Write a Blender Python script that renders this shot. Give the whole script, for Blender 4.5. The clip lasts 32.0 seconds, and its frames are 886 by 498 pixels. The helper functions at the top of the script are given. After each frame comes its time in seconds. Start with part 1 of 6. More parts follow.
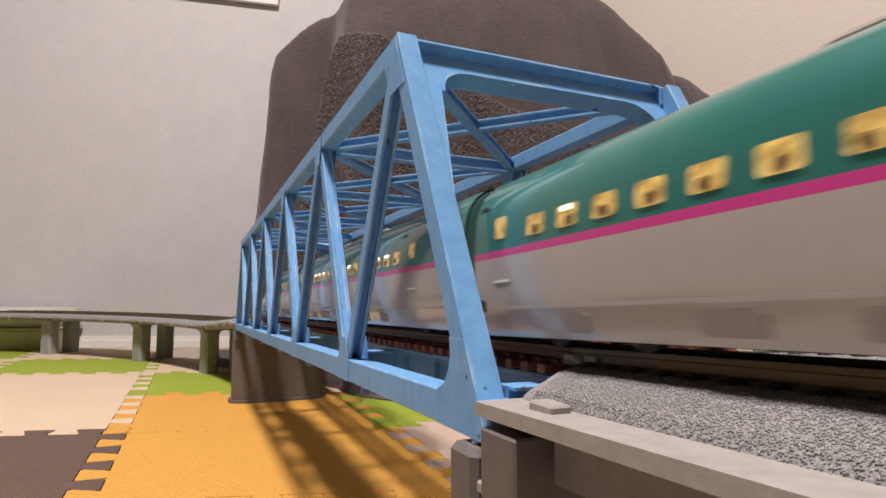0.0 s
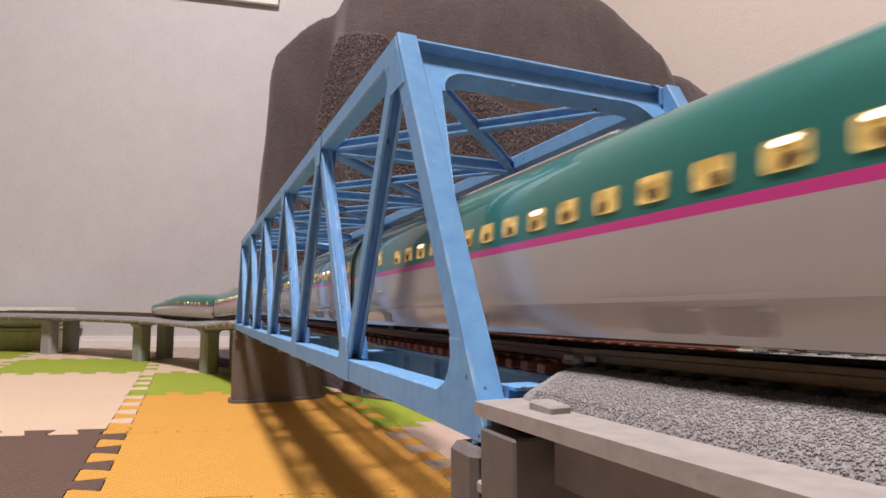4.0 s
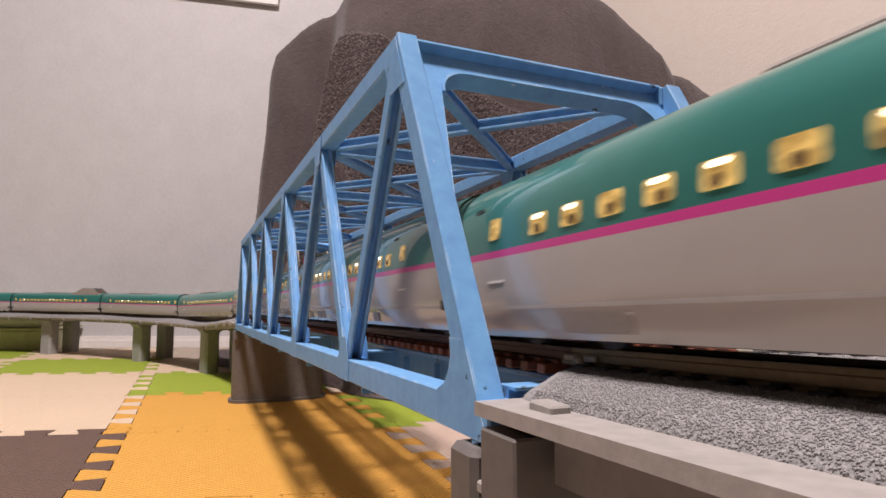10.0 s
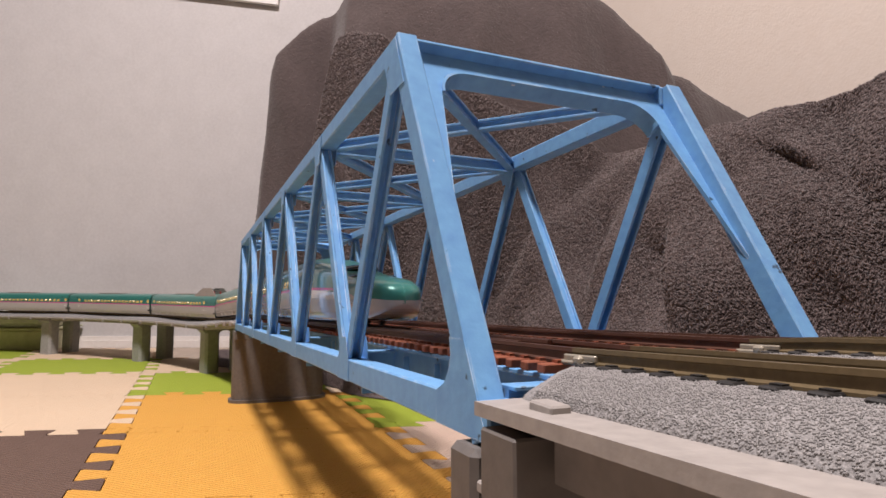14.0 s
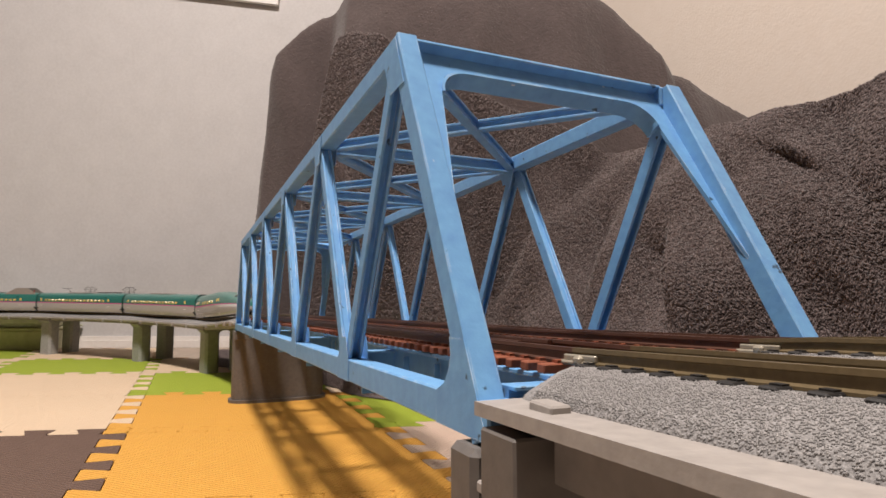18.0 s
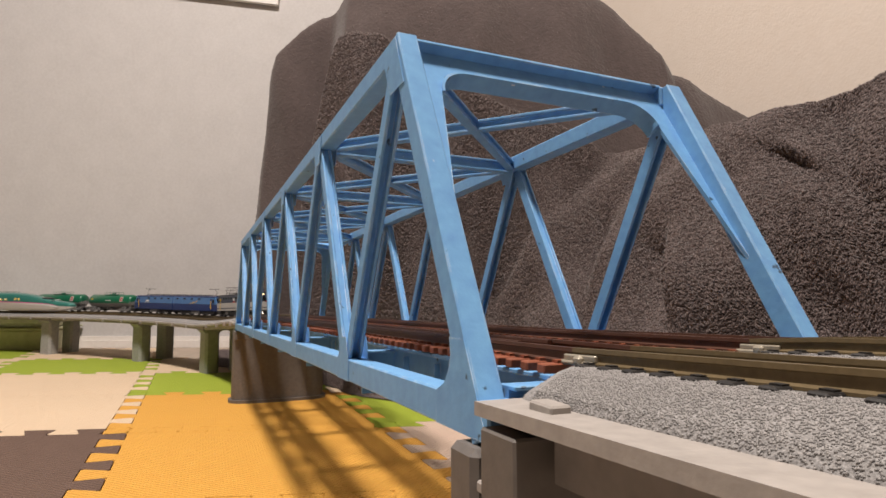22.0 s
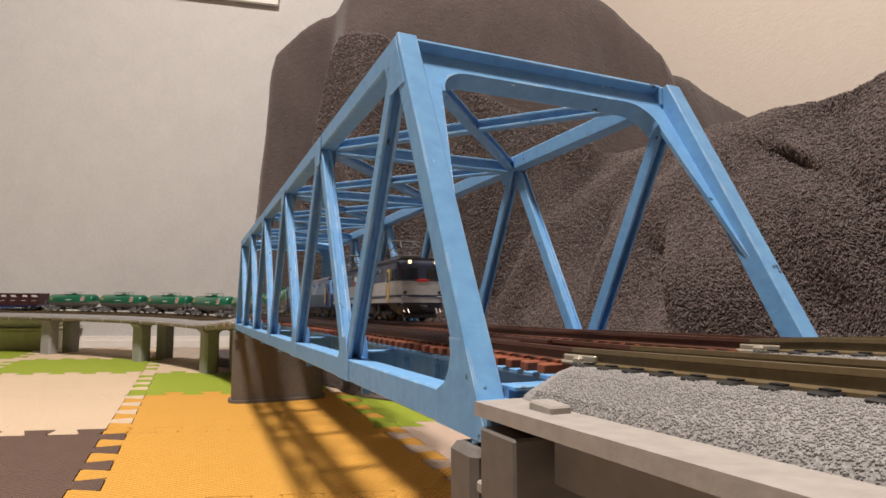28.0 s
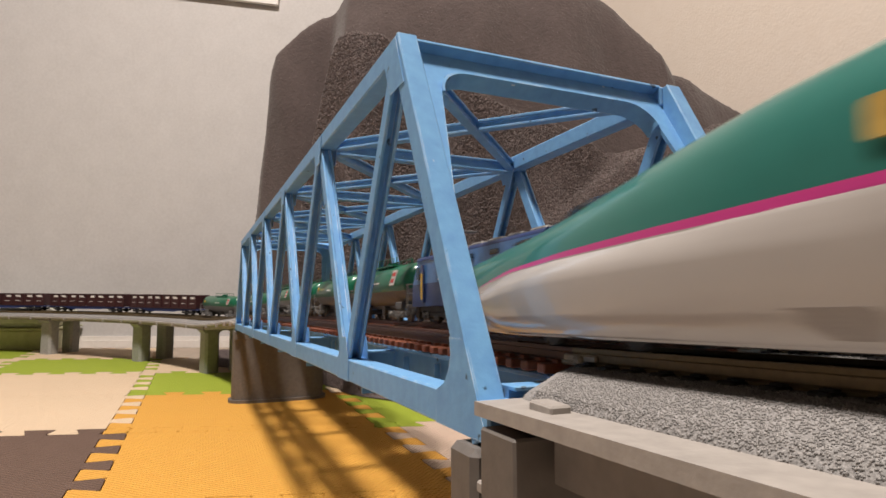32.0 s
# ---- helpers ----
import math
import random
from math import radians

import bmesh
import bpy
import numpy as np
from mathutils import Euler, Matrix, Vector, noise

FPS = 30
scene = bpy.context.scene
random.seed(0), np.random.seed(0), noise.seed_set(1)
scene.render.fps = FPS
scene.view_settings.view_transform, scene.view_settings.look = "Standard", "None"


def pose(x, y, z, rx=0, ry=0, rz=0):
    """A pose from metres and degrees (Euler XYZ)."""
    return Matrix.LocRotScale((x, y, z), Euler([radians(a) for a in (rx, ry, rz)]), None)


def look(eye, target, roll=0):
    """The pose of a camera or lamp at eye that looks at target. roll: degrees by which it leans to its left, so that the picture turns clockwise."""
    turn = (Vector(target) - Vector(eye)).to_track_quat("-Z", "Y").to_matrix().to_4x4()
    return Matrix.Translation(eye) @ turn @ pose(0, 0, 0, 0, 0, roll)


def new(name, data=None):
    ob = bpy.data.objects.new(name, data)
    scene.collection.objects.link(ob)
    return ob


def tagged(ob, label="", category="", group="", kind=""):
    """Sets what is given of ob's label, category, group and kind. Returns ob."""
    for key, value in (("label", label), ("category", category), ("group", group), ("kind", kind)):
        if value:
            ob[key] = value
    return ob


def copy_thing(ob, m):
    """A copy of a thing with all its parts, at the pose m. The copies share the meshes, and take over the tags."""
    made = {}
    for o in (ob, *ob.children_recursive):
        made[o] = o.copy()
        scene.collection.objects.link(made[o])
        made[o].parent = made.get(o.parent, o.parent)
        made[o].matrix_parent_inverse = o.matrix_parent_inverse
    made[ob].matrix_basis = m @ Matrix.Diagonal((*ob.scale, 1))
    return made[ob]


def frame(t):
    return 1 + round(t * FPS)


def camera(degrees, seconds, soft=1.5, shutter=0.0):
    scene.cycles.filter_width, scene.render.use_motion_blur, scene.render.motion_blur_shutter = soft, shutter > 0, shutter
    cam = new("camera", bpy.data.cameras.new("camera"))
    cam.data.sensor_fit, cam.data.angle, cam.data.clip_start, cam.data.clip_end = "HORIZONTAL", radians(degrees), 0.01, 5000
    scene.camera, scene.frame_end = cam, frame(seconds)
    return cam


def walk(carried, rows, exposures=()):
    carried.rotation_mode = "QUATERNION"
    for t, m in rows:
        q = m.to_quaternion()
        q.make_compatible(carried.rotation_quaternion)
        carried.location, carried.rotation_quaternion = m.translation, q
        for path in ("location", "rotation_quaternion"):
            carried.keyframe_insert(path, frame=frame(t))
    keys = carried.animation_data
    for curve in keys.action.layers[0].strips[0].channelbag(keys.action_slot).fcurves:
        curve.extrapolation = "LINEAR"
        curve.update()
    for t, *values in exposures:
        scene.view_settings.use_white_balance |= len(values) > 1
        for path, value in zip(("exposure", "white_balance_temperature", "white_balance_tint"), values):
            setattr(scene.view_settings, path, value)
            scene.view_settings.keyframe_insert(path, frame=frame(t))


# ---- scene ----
cam = camera(74.34, 32.0, soft=1.6, shutter=0.5)
EYE = Vector((0.0, 0.0, 0.1516))
AIM = Vector((0.0, math.cos(radians(4.1)), math.sin(radians(4.1))))
walk(cam, [(0.0, look(EYE, EYE + AIM, 0.3)), (32.0, look(EYE, EYE + AIM, 0.3))],
     exposures=[(0.0, 0.12, 6260, 18), (3.0, 0.13, 6190, 23), (6.0, 0.13, 6200, 23), (13.0, 0.13, 6230, 22), (17.0, 0.12, 6430, 17), (22.0, 0.12, 6580, 15), (32.0, 0.13, 6570, 14)])

# ---- light: one round ceiling lamp and the weak glow of the room ----
world = bpy.data.worlds.new("room_glow")
scene.world = world
world.use_nodes = True
world.node_tree.nodes["Background"].inputs[0].default_value = (1.0, 0.93, 0.87, 1)
world.node_tree.nodes["Background"].inputs[1].default_value = 0.012
LAMP_AT = Vector((-0.38, 0.0, 2.28))
lamp = bpy.data.lights.new("ceiling_glow", "AREA")
lamp.shape, lamp.size, lamp.energy, lamp.color = "DISK", 0.34, 77.0, (1.0, 0.925, 0.83)
lamp_ob = new("ceiling_glow", lamp)
lamp_ob.matrix_world = look(LAMP_AT, LAMP_AT + Vector((0.0, 0.001, -1)))


# ---- materials ----
def mat(name, color, rough=0.6, metal=0.0, vary=0.12, scale=60.0, bump=0.0, bump_scale=300.0, spec=0.5, coat=0.0, fine=0.06, per_object=0.0):
    """A surface with two scales of colour change and a fine relief."""
    m = bpy.data.materials.new(name)
    m.use_nodes = True
    nt = m.node_tree
    b = nt.nodes["Principled BSDF"]
    b.inputs["Roughness"].default_value = rough
    b.inputs["Metallic"].default_value = metal
    b.inputs["Specular IOR Level"].default_value = spec
    b.inputs["Coat Weight"].default_value = coat
    tc = nt.nodes.new("ShaderNodeTexCoord")
    n1 = nt.nodes.new("ShaderNodeTexNoise")
    n1.inputs["Scale"].default_value, n1.inputs["Detail"].default_value = scale, 4
    n2 = nt.nodes.new("ShaderNodeTexNoise")
    n2.inputs["Scale"].default_value, n2.inputs["Detail"].default_value = scale * 9, 2
    nt.links.new(tc.outputs["Object"], n1.inputs["Vector"])
    nt.links.new(tc.outputs["Object"], n2.inputs["Vector"])
    mix = nt.nodes.new("ShaderNodeMixRGB")
    mix.inputs[1].default_value = (*[c * (1 - vary) for c in color], 1)
    mix.inputs[2].default_value = (*[min(1, c * (1 + vary)) for c in color], 1)
    nt.links.new(n1.outputs["Fac"], mix.inputs[0])
    mix2 = nt.nodes.new("ShaderNodeMixRGB")
    mix2.blend_type = "OVERLAY"
    mix2.inputs[0].default_value = fine * 4
    nt.links.new(mix.outputs[0], mix2.inputs[1])
    nt.links.new(n2.outputs["Fac"], mix2.inputs[2])
    out = mix2.outputs[0]
    if per_object:
        info = nt.nodes.new("ShaderNodeObjectInfo")
        hsv = nt.nodes.new("ShaderNodeHueSaturation")
        mr = nt.nodes.new("ShaderNodeMapRange")
        mr.inputs[3].default_value, mr.inputs[4].default_value = 1 - per_object, 1 + per_object
        nt.links.new(info.outputs["Random"], mr.inputs[0])
        nt.links.new(mr.outputs[0], hsv.inputs["Value"])
        nt.links.new(out, hsv.inputs["Color"])
        out = hsv.outputs[0]
    nt.links.new(out, b.inputs["Base Color"])
    if bump:
        n3 = nt.nodes.new("ShaderNodeTexNoise")
        n3.inputs["Scale"].default_value, n3.inputs["Detail"].default_value = bump_scale, 3
        nt.links.new(tc.outputs["Object"], n3.inputs["Vector"])
        bp = nt.nodes.new("ShaderNodeBump")
        bp.inputs["Strength"].default_value, bp.inputs["Distance"].default_value = bump, 0.5 / bump_scale
        nt.links.new(n3.outputs["Fac"], bp.inputs["Height"])
        nt.links.new(bp.outputs[0], b.inputs["Normal"])
    return m


def glow(name, color, strength, patchy=0.0, scale=260.0):
    m = bpy.data.materials.new(name)
    m.use_nodes = True
    nt = m.node_tree
    b = nt.nodes["Principled BSDF"]
    b.inputs["Base Color"].default_value = (*[c * 0.5 for c in color], 1)
    b.inputs["Emission Color"].default_value = (*color, 1)
    b.inputs["Emission Strength"].default_value = strength
    b.inputs["Roughness"].default_value = 0.25
    if patchy:
        tc = nt.nodes.new("ShaderNodeTexCoord")
        n = nt.nodes.new("ShaderNodeTexNoise")
        n.inputs["Scale"].default_value, n.inputs["Detail"].default_value = scale, 2
        nt.links.new(tc.outputs["Object"], n.inputs["Vector"])
        r = nt.nodes.new("ShaderNodeValToRGB")
        r.color_ramp.elements[0].position, r.color_ramp.elements[1].position = 0.42, 0.58
        r.color_ramp.elements[0].color = (color[0] * patchy, color[1] * patchy * 0.8, color[2] * patchy * 0.4, 1)
        r.color_ramp.elements[1].color = (*color, 1)
        nt.links.new(n.outputs["Fac"], r.inputs[0])
        nt.links.new(r.outputs[0], b.inputs["Emission Color"])
    return m


BLUE = mat("bridge_blue_paint", (0.160, 0.380, 0.68), 0.46, 0, 0.12, 25, 0.10, 500, spec=0.35)


def chipped(m, dark, amount=0.70, size=170.0):
    """Small dark chips and scuffs where the paint is gone."""
    nt = m.node_tree
    b = nt.nodes["Principled BSDF"]
    tc = nt.nodes.new("ShaderNodeTexCoord")
    n = nt.nodes.new("ShaderNodeTexNoise")
    n.inputs["Scale"].default_value, n.inputs["Detail"].default_value = size, 5
    nt.links.new(tc.outputs["Object"], n.inputs["Vector"])
    r = nt.nodes.new("ShaderNodeValToRGB")
    r.color_ramp.elements[0].position, r.color_ramp.elements[1].position = amount, amount + 0.03
    nt.links.new(n.outputs["Fac"], r.inputs[0])
    mix = nt.nodes.new("ShaderNodeMixRGB")
    mix.inputs[2].default_value = (*dark, 1)
    nt.links.new(b.inputs["Base Color"].links[0].from_socket, mix.inputs[1])
    nt.links.new(r.outputs[0], mix.inputs[0])
    nt.links.new(mix.outputs[0], b.inputs["Base Color"])


chipped(BLUE, (0.05, 0.10, 0.17), 0.69)
chipped(BLUE, (0.62, 0.70, 0.76), 0.735, 260.0)


def worn_edges(m, pale, radius=0.0007):
    """Paint rubbed pale along sharp edges, in patches."""
    nt = m.node_tree
    b = nt.nodes["Principled BSDF"]
    bev, geo, dot = nt.nodes.new("ShaderNodeBevel"), nt.nodes.new("ShaderNodeNewGeometry"), nt.nodes.new("ShaderNodeVectorMath")
    bev.samples, dot.operation = 4, "DOT_PRODUCT"
    bev.inputs["Radius"].default_value = radius
    nt.links.new(bev.outputs[0], dot.inputs[0])
    nt.links.new(geo.outputs["Normal"], dot.inputs[1])
    edge = nt.nodes.new("ShaderNodeMapRange")
    edge.inputs[1].default_value, edge.inputs[2].default_value, edge.inputs[3].default_value, edge.inputs[4].default_value = 0.98, 0.86, 0.0, 1.0
    nt.links.new(dot.outputs["Value"], edge.inputs[0])
    tc, n = nt.nodes.new("ShaderNodeTexCoord"), nt.nodes.new("ShaderNodeTexNoise")
    n.inputs["Scale"].default_value, n.inputs["Detail"].default_value = 90.0, 4
    nt.links.new(tc.outputs["Object"], n.inputs["Vector"])
    patch = nt.nodes.new("ShaderNodeMapRange")
    patch.inputs[1].default_value, patch.inputs[2].default_value = 0.46, 0.60
    nt.links.new(n.outputs["Fac"], patch.inputs[0])
    mul = nt.nodes.new("ShaderNodeMath")
    mul.operation = "MULTIPLY"
    nt.links.new(edge.outputs[0], mul.inputs[0])
    nt.links.new(patch.outputs[0], mul.inputs[1])
    mix = nt.nodes.new("ShaderNodeMixRGB")
    mix.inputs[2].default_value = (*pale, 1)
    nt.links.new(mul.outputs[0], mix.inputs[0])
    nt.links.new(b.inputs["Base Color"].links[0].from_socket, mix.inputs[1])
    nt.links.new(mix.outputs[0], b.inputs["Base Color"])


worn_edges(BLUE, (0.52, 0.66, 0.78))
CONCRETE = mat("grey_plastic_concrete", (0.345, 0.317, 0.293), 0.6, 0, 0.10, 30, 0.12, 900)
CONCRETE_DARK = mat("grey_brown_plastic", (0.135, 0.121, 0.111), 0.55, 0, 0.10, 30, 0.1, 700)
PIER_GREY = mat("grey_pier_plastic", (0.33, 0.33, 0.315), 0.6, 0, 0.08, 25, 0.1, 700)
TIE_RUST = mat("rust_brown_sleeper", (0.26, 0.075, 0.035), 0.6, 0, 0.2, 200, 0.2, 1500, per_object=0.15)
TIE_BLACK = mat("dark_sleeper", (0.016, 0.014, 0.013), 0.6, 0, 0.25, 200, 0.2, 1500, per_object=0.15)
RAIL_RUST = mat("brown_rail", (0.10, 0.045, 0.03), 0.45, 0.3, 0.2, 120, 0.1, 900)
RAIL = mat("bronze_rail", (0.17, 0.125, 0.065), 0.45, 0.35, 0.2, 90, 0.1, 900)
JOINER = mat("pale_joiner_plastic", (0.36, 0.32, 0.25), 0.3, 0.2, 0.3, 400, 0.3, 900)
STEEL = mat("bright_steel", (0.62, 0.60, 0.56), 0.3, 0.9, 0.15, 300, 0.1, 900)
WHITE_E5 = mat("pearl_white_paint", (0.45, 0.425, 0.408), 0.22, 0.05, 0.03, 20, 0, 100, coat=0.5, fine=0.01)
GREEN_E5 = mat("metallic_teal_paint", (0.034, 0.195, 0.168), 0.34, 0.2, 0.05, 20, 0, 100, coat=0.6, fine=0.02)
DARKGREEN = mat("dark_green_rubber", (0.008, 0.055, 0.045), 0.5, 0, 0.1, 40)
PINK = mat("magenta_stripe_paint", (0.56, 0.055, 0.26), 0.3, 0, 0.04, 40, coat=0.3, fine=0.01)
GREY_E5 = mat("grey_cover_plastic", (0.27, 0.235, 0.21), 0.5, 0, 0.05, 40)
VENT = mat("grey_vent_grille", (0.34, 0.315, 0.30), 0.5, 0, 0.1, 300)
GLASS_DARK = mat("dark_glass", (0.012, 0.014, 0.016), 0.08, 0, 0.1, 40, spec=0.7)
BLACK = mat("black_plastic", (0.014, 0.014, 0.015), 0.5, 0, 0.2, 90)
UNDER = mat("dark_running_gear", (0.032, 0.030, 0.030), 0.5, 0.1, 0.3, 180, 0.15, 600)
PILOT = mat("dark_grey_pilot_paint", (0.050, 0.048, 0.046), 0.5, 0, 0.15, 60)
GREYGEAR = mat("grey_running_gear", (0.17, 0.165, 0.16), 0.5, 0.1, 0.2, 180, 0.15, 600)
RED = mat("red_paint", (0.42, 0.025, 0.02), 0.4, 0, 0.1, 60)
WIN = glow("lit_warm_window", (1.0, 0.68, 0.19), 0.42, 0.10, 420)
WIN_DIM = glow("dim_amber_window", (0.75, 0.50, 0.14), 0.10, 0.10, 420)
SEAT = mat("brown_seat_cloth", (0.10, 0.055, 0.02), 0.8, 0, 0.2, 300)
WIN_SPOT = glow("lit_window_lamp", (1.0, 0.88, 0.60), 3.0)
HEAD = glow("warm_headlight", (1.0, 0.74, 0.34), 3.6)
NAVY = mat("navy_blue_paint", (0.034, 0.041, 0.072), 0.4, 0, 0.08, 40, coat=0.2)
CREAM = mat("cream_grey_paint", (0.45, 0.435, 0.41), 0.4, 0, 0.05, 40, coat=0.2)
YELLOW = mat("yellow_paint", (0.62, 0.40, 0.05), 0.4, 0, 0.08, 60)
WHITE = mat("white_print", (0.75, 0.73, 0.70), 0.5, 0, 0.04, 60)
EHDARK = mat("deep_blue_paint", (0.018, 0.038, 0.135), 0.35, 0, 0.06, 40, coat=0.3)
EHLIGHT = mat("mid_blue_paint", (0.075, 0.19, 0.42), 0.35, 0, 0.06, 40, coat=0.3)
TANKGREEN = mat("green_tank_paint", (0.007, 0.120, 0.062), 0.3, 0, 0.08, 30, coat=0.3)
TANKGREY = mat("grey_tank_paint", (0.22, 0.21, 0.20), 0.45, 0, 0.08, 40)
MAROON = mat("maroon_paint", (0.050, 0.017, 0.019), 0.45, 0, 0.12, 60)
WAGONBLUE = mat("dark_blue_wagon_paint", (0.03, 0.05, 0.16), 0.45, 0, 0.1, 60)
GREENBOX = mat("olive_green_plastic", (0.50, 0.49, 0.30), 0.45, 0, 0.12, 8)
PALEBOX = mat("pale_box_plastic", (0.56, 0.56, 0.48), 0.4, 0, 0.08, 8)
SKIRTING = mat("white_skirting", (0.78, 0.74, 0.70), 0.5, 0, 0.04, 12)
FLOORWOOD = mat("pale_floor_board", (0.40, 0.32, 0.25), 0.5, 0, 0.1, 6, per_object=0.06)
PAPER_L = mat("grey_wallpaper", (0.57, 0.555, 0.55), 0.8, 0, 0.075, 16, 0.55, 420, fine=0.03)
PAPER_R = mat("cream_wallpaper", (0.70, 0.615, 0.535), 0.8, 0, 0.03, 5, 0.22, 170, fine=0.015)
# invented dark brown for walls out of view, so they bounce little light
UNSEEN_DARK = mat("dark_unseen_wall", (0.065, 0.048, 0.038), 0.5, 0, 0.2, 5, 0.2, 60)
# ceiling out of view, set dark grey to hold down the room's bounce light
CEIL = mat("darkened_ceiling", (0.30, 0.29, 0.275), 0.9, 0, 0.03, 6)
BALLAST = mat("grey_ballast_base", (0.26, 0.25, 0.245), 0.9, 0, 0.25, 320, 0.9, 900, fine=0.2)
# deck plastic darkened for the near girder: the slab's shade is in the colour
GIRDER_SHADED = mat("shade_darkened_girder_plastic", (0.185, 0.168, 0.158), 0.6, 0, 0.08, 25, 0.1, 700)
GRAIN_LIGHT = mat("pale_ballast_grain", (0.285, 0.272, 0.264), 0.9, 0, 0.2, 500, 0.5, 1500)
GRAIN_DARK = mat("dark_ballast_grain", (0.205, 0.197, 0.192), 0.9, 0, 0.2, 500, 0.5, 1500)


def foam(name, color):
    """Foam mat: a woven grid of small dimples over a smooth colour."""
    m = mat(name, color, 0.75, 0, 0.05, 9, 0, 100, fine=0.02, spec=0.3)
    nt = m.node_tree
    tc = nt.nodes.new("ShaderNodeTexCoord")
    mp = nt.nodes.new("ShaderNodeMapping")
    mp.inputs["Rotation"].default_value = (0, 0, radians(23))
    v = nt.nodes.new("ShaderNodeTexVoronoi")
    v.inputs["Scale"].default_value, v.inputs["Randomness"].default_value = 270.0, 0.0
    nt.links.new(tc.outputs["Object"], mp.inputs[0])
    nt.links.new(mp.outputs[0], v.inputs["Vector"])
    bp = nt.nodes.new("ShaderNodeBump")
    bp.inputs["Strength"].default_value, bp.inputs["Distance"].default_value = 1.0, 0.0032
    nt.links.new(v.outputs["Distance"], bp.inputs["Height"])
    nt.links.new(bp.outputs[0], nt.nodes["Principled BSDF"].inputs["Normal"])
    return m


FOAM = {"orange": foam("orange_foam", (0.78, 0.40, 0.073)), "cream": foam("cream_foam", (0.79, 0.61, 0.43)),
        "brown": foam("brown_foam", (0.155, 0.098, 0.075)), "green": foam("lime_green_foam", (0.36, 0.45, 0.045)),
        "pink": foam("pale_pink_foam", (0.66, 0.50, 0.40))}


def fleece():
    """Deep pile: short worm-like curls, their lit tips and shaded gaps put into the colour."""
    m = mat("brown_grey_towelling", (0.105, 0.081, 0.077), 0.95, 0, 0.22, 6, 0, 100, spec=0.1, fine=0.03)
    nt = m.node_tree
    b = nt.nodes["Principled BSDF"]
    b.inputs["Sheen Weight"].default_value, b.inputs["Sheen Roughness"].default_value = 0.40, 0.5
    b.inputs["Sheen Tint"].default_value = (0.55, 0.47, 0.45, 1)
    tc = nt.nodes.new("ShaderNodeTexCoord")

    def noise_node(scale, detail, rot, stretch):
        mp = nt.nodes.new("ShaderNodeMapping")
        mp.inputs["Scale"].default_value = stretch
        mp.inputs["Rotation"].default_value = rot
        nt.links.new(tc.outputs["Object"], mp.inputs[0])
        w = nt.nodes.new("ShaderNodeTexNoise")
        w.inputs["Scale"].default_value, w.inputs["Detail"].default_value, w.inputs["Distortion"].default_value = scale, detail, 0.5
        nt.links.new(mp.outputs[0], w.inputs["Vector"])
        return w.outputs["Fac"]

    def math_node(op, a, b_):
        n = nt.nodes.new("ShaderNodeMath")
        n.operation = op
        for k, q in enumerate((a, b_)):
            if isinstance(q, (int, float)):
                n.inputs[k].default_value = q
            else:
                nt.links.new(q, n.inputs[k])
        return n.outputs[0]
    # curls: the level lines of a noise, thick and rounded
    line = math_node("ABSOLUTE", math_node("SUBTRACT", noise_node(330.0, 1.5, (0.15, 0.35, 0.4), (1.15, 1.15, 0.42)), 0.5), 0.0)
    curl = nt.nodes.new("ShaderNodeMapRange")
    curl.interpolation_type = "SMOOTHSTEP"
    curl.inputs[1].default_value, curl.inputs[2].default_value, curl.inputs[3].default_value, curl.inputs[4].default_value = 0.0, 0.16, 1.0, 0.0
    nt.links.new(line, curl.inputs[0])
    fine_n = noise_node(760.0, 2.0, (0.9, 0.2, 1.1), (1.0, 1.0, 0.7))
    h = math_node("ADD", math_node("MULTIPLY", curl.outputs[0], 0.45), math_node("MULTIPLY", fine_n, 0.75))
    # shade between the curls goes into the base colour: low dark, tips pale
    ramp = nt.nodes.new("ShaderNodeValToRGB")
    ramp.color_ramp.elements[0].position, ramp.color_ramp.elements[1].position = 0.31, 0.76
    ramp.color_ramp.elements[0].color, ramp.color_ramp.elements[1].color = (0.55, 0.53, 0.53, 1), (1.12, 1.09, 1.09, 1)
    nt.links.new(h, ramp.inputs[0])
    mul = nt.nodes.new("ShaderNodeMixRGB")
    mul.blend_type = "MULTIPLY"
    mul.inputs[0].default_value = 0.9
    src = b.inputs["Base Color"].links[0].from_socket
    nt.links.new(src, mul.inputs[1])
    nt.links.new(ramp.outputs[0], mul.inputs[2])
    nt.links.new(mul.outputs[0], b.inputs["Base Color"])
    bp = nt.nodes.new("ShaderNodeBump")
    bp.inputs["Strength"].default_value, bp.inputs["Distance"].default_value = 1.0, 0.0050
    nt.links.new(h, bp.inputs["Height"])
    nt.links.new(bp.outputs[0], b.inputs["Normal"])
    return m


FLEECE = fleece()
SMOOTH = mat("brown_smooth_nap", (0.081, 0.063, 0.060), 0.95, 0, 0.22, 9, 0.8, 190, spec=0.1, fine=0.05)
SMOOTH.node_tree.nodes["Principled BSDF"].inputs["Sheen Weight"].default_value = 0.2
CURL = mat("brown_grey_curl", (0.112, 0.086, 0.081), 0.95, 0, 0.15, 6, 0, 100, spec=0.15, fine=0.03)
CURL.node_tree.nodes["Principled BSDF"].inputs["Sheen Weight"].default_value = 0.25


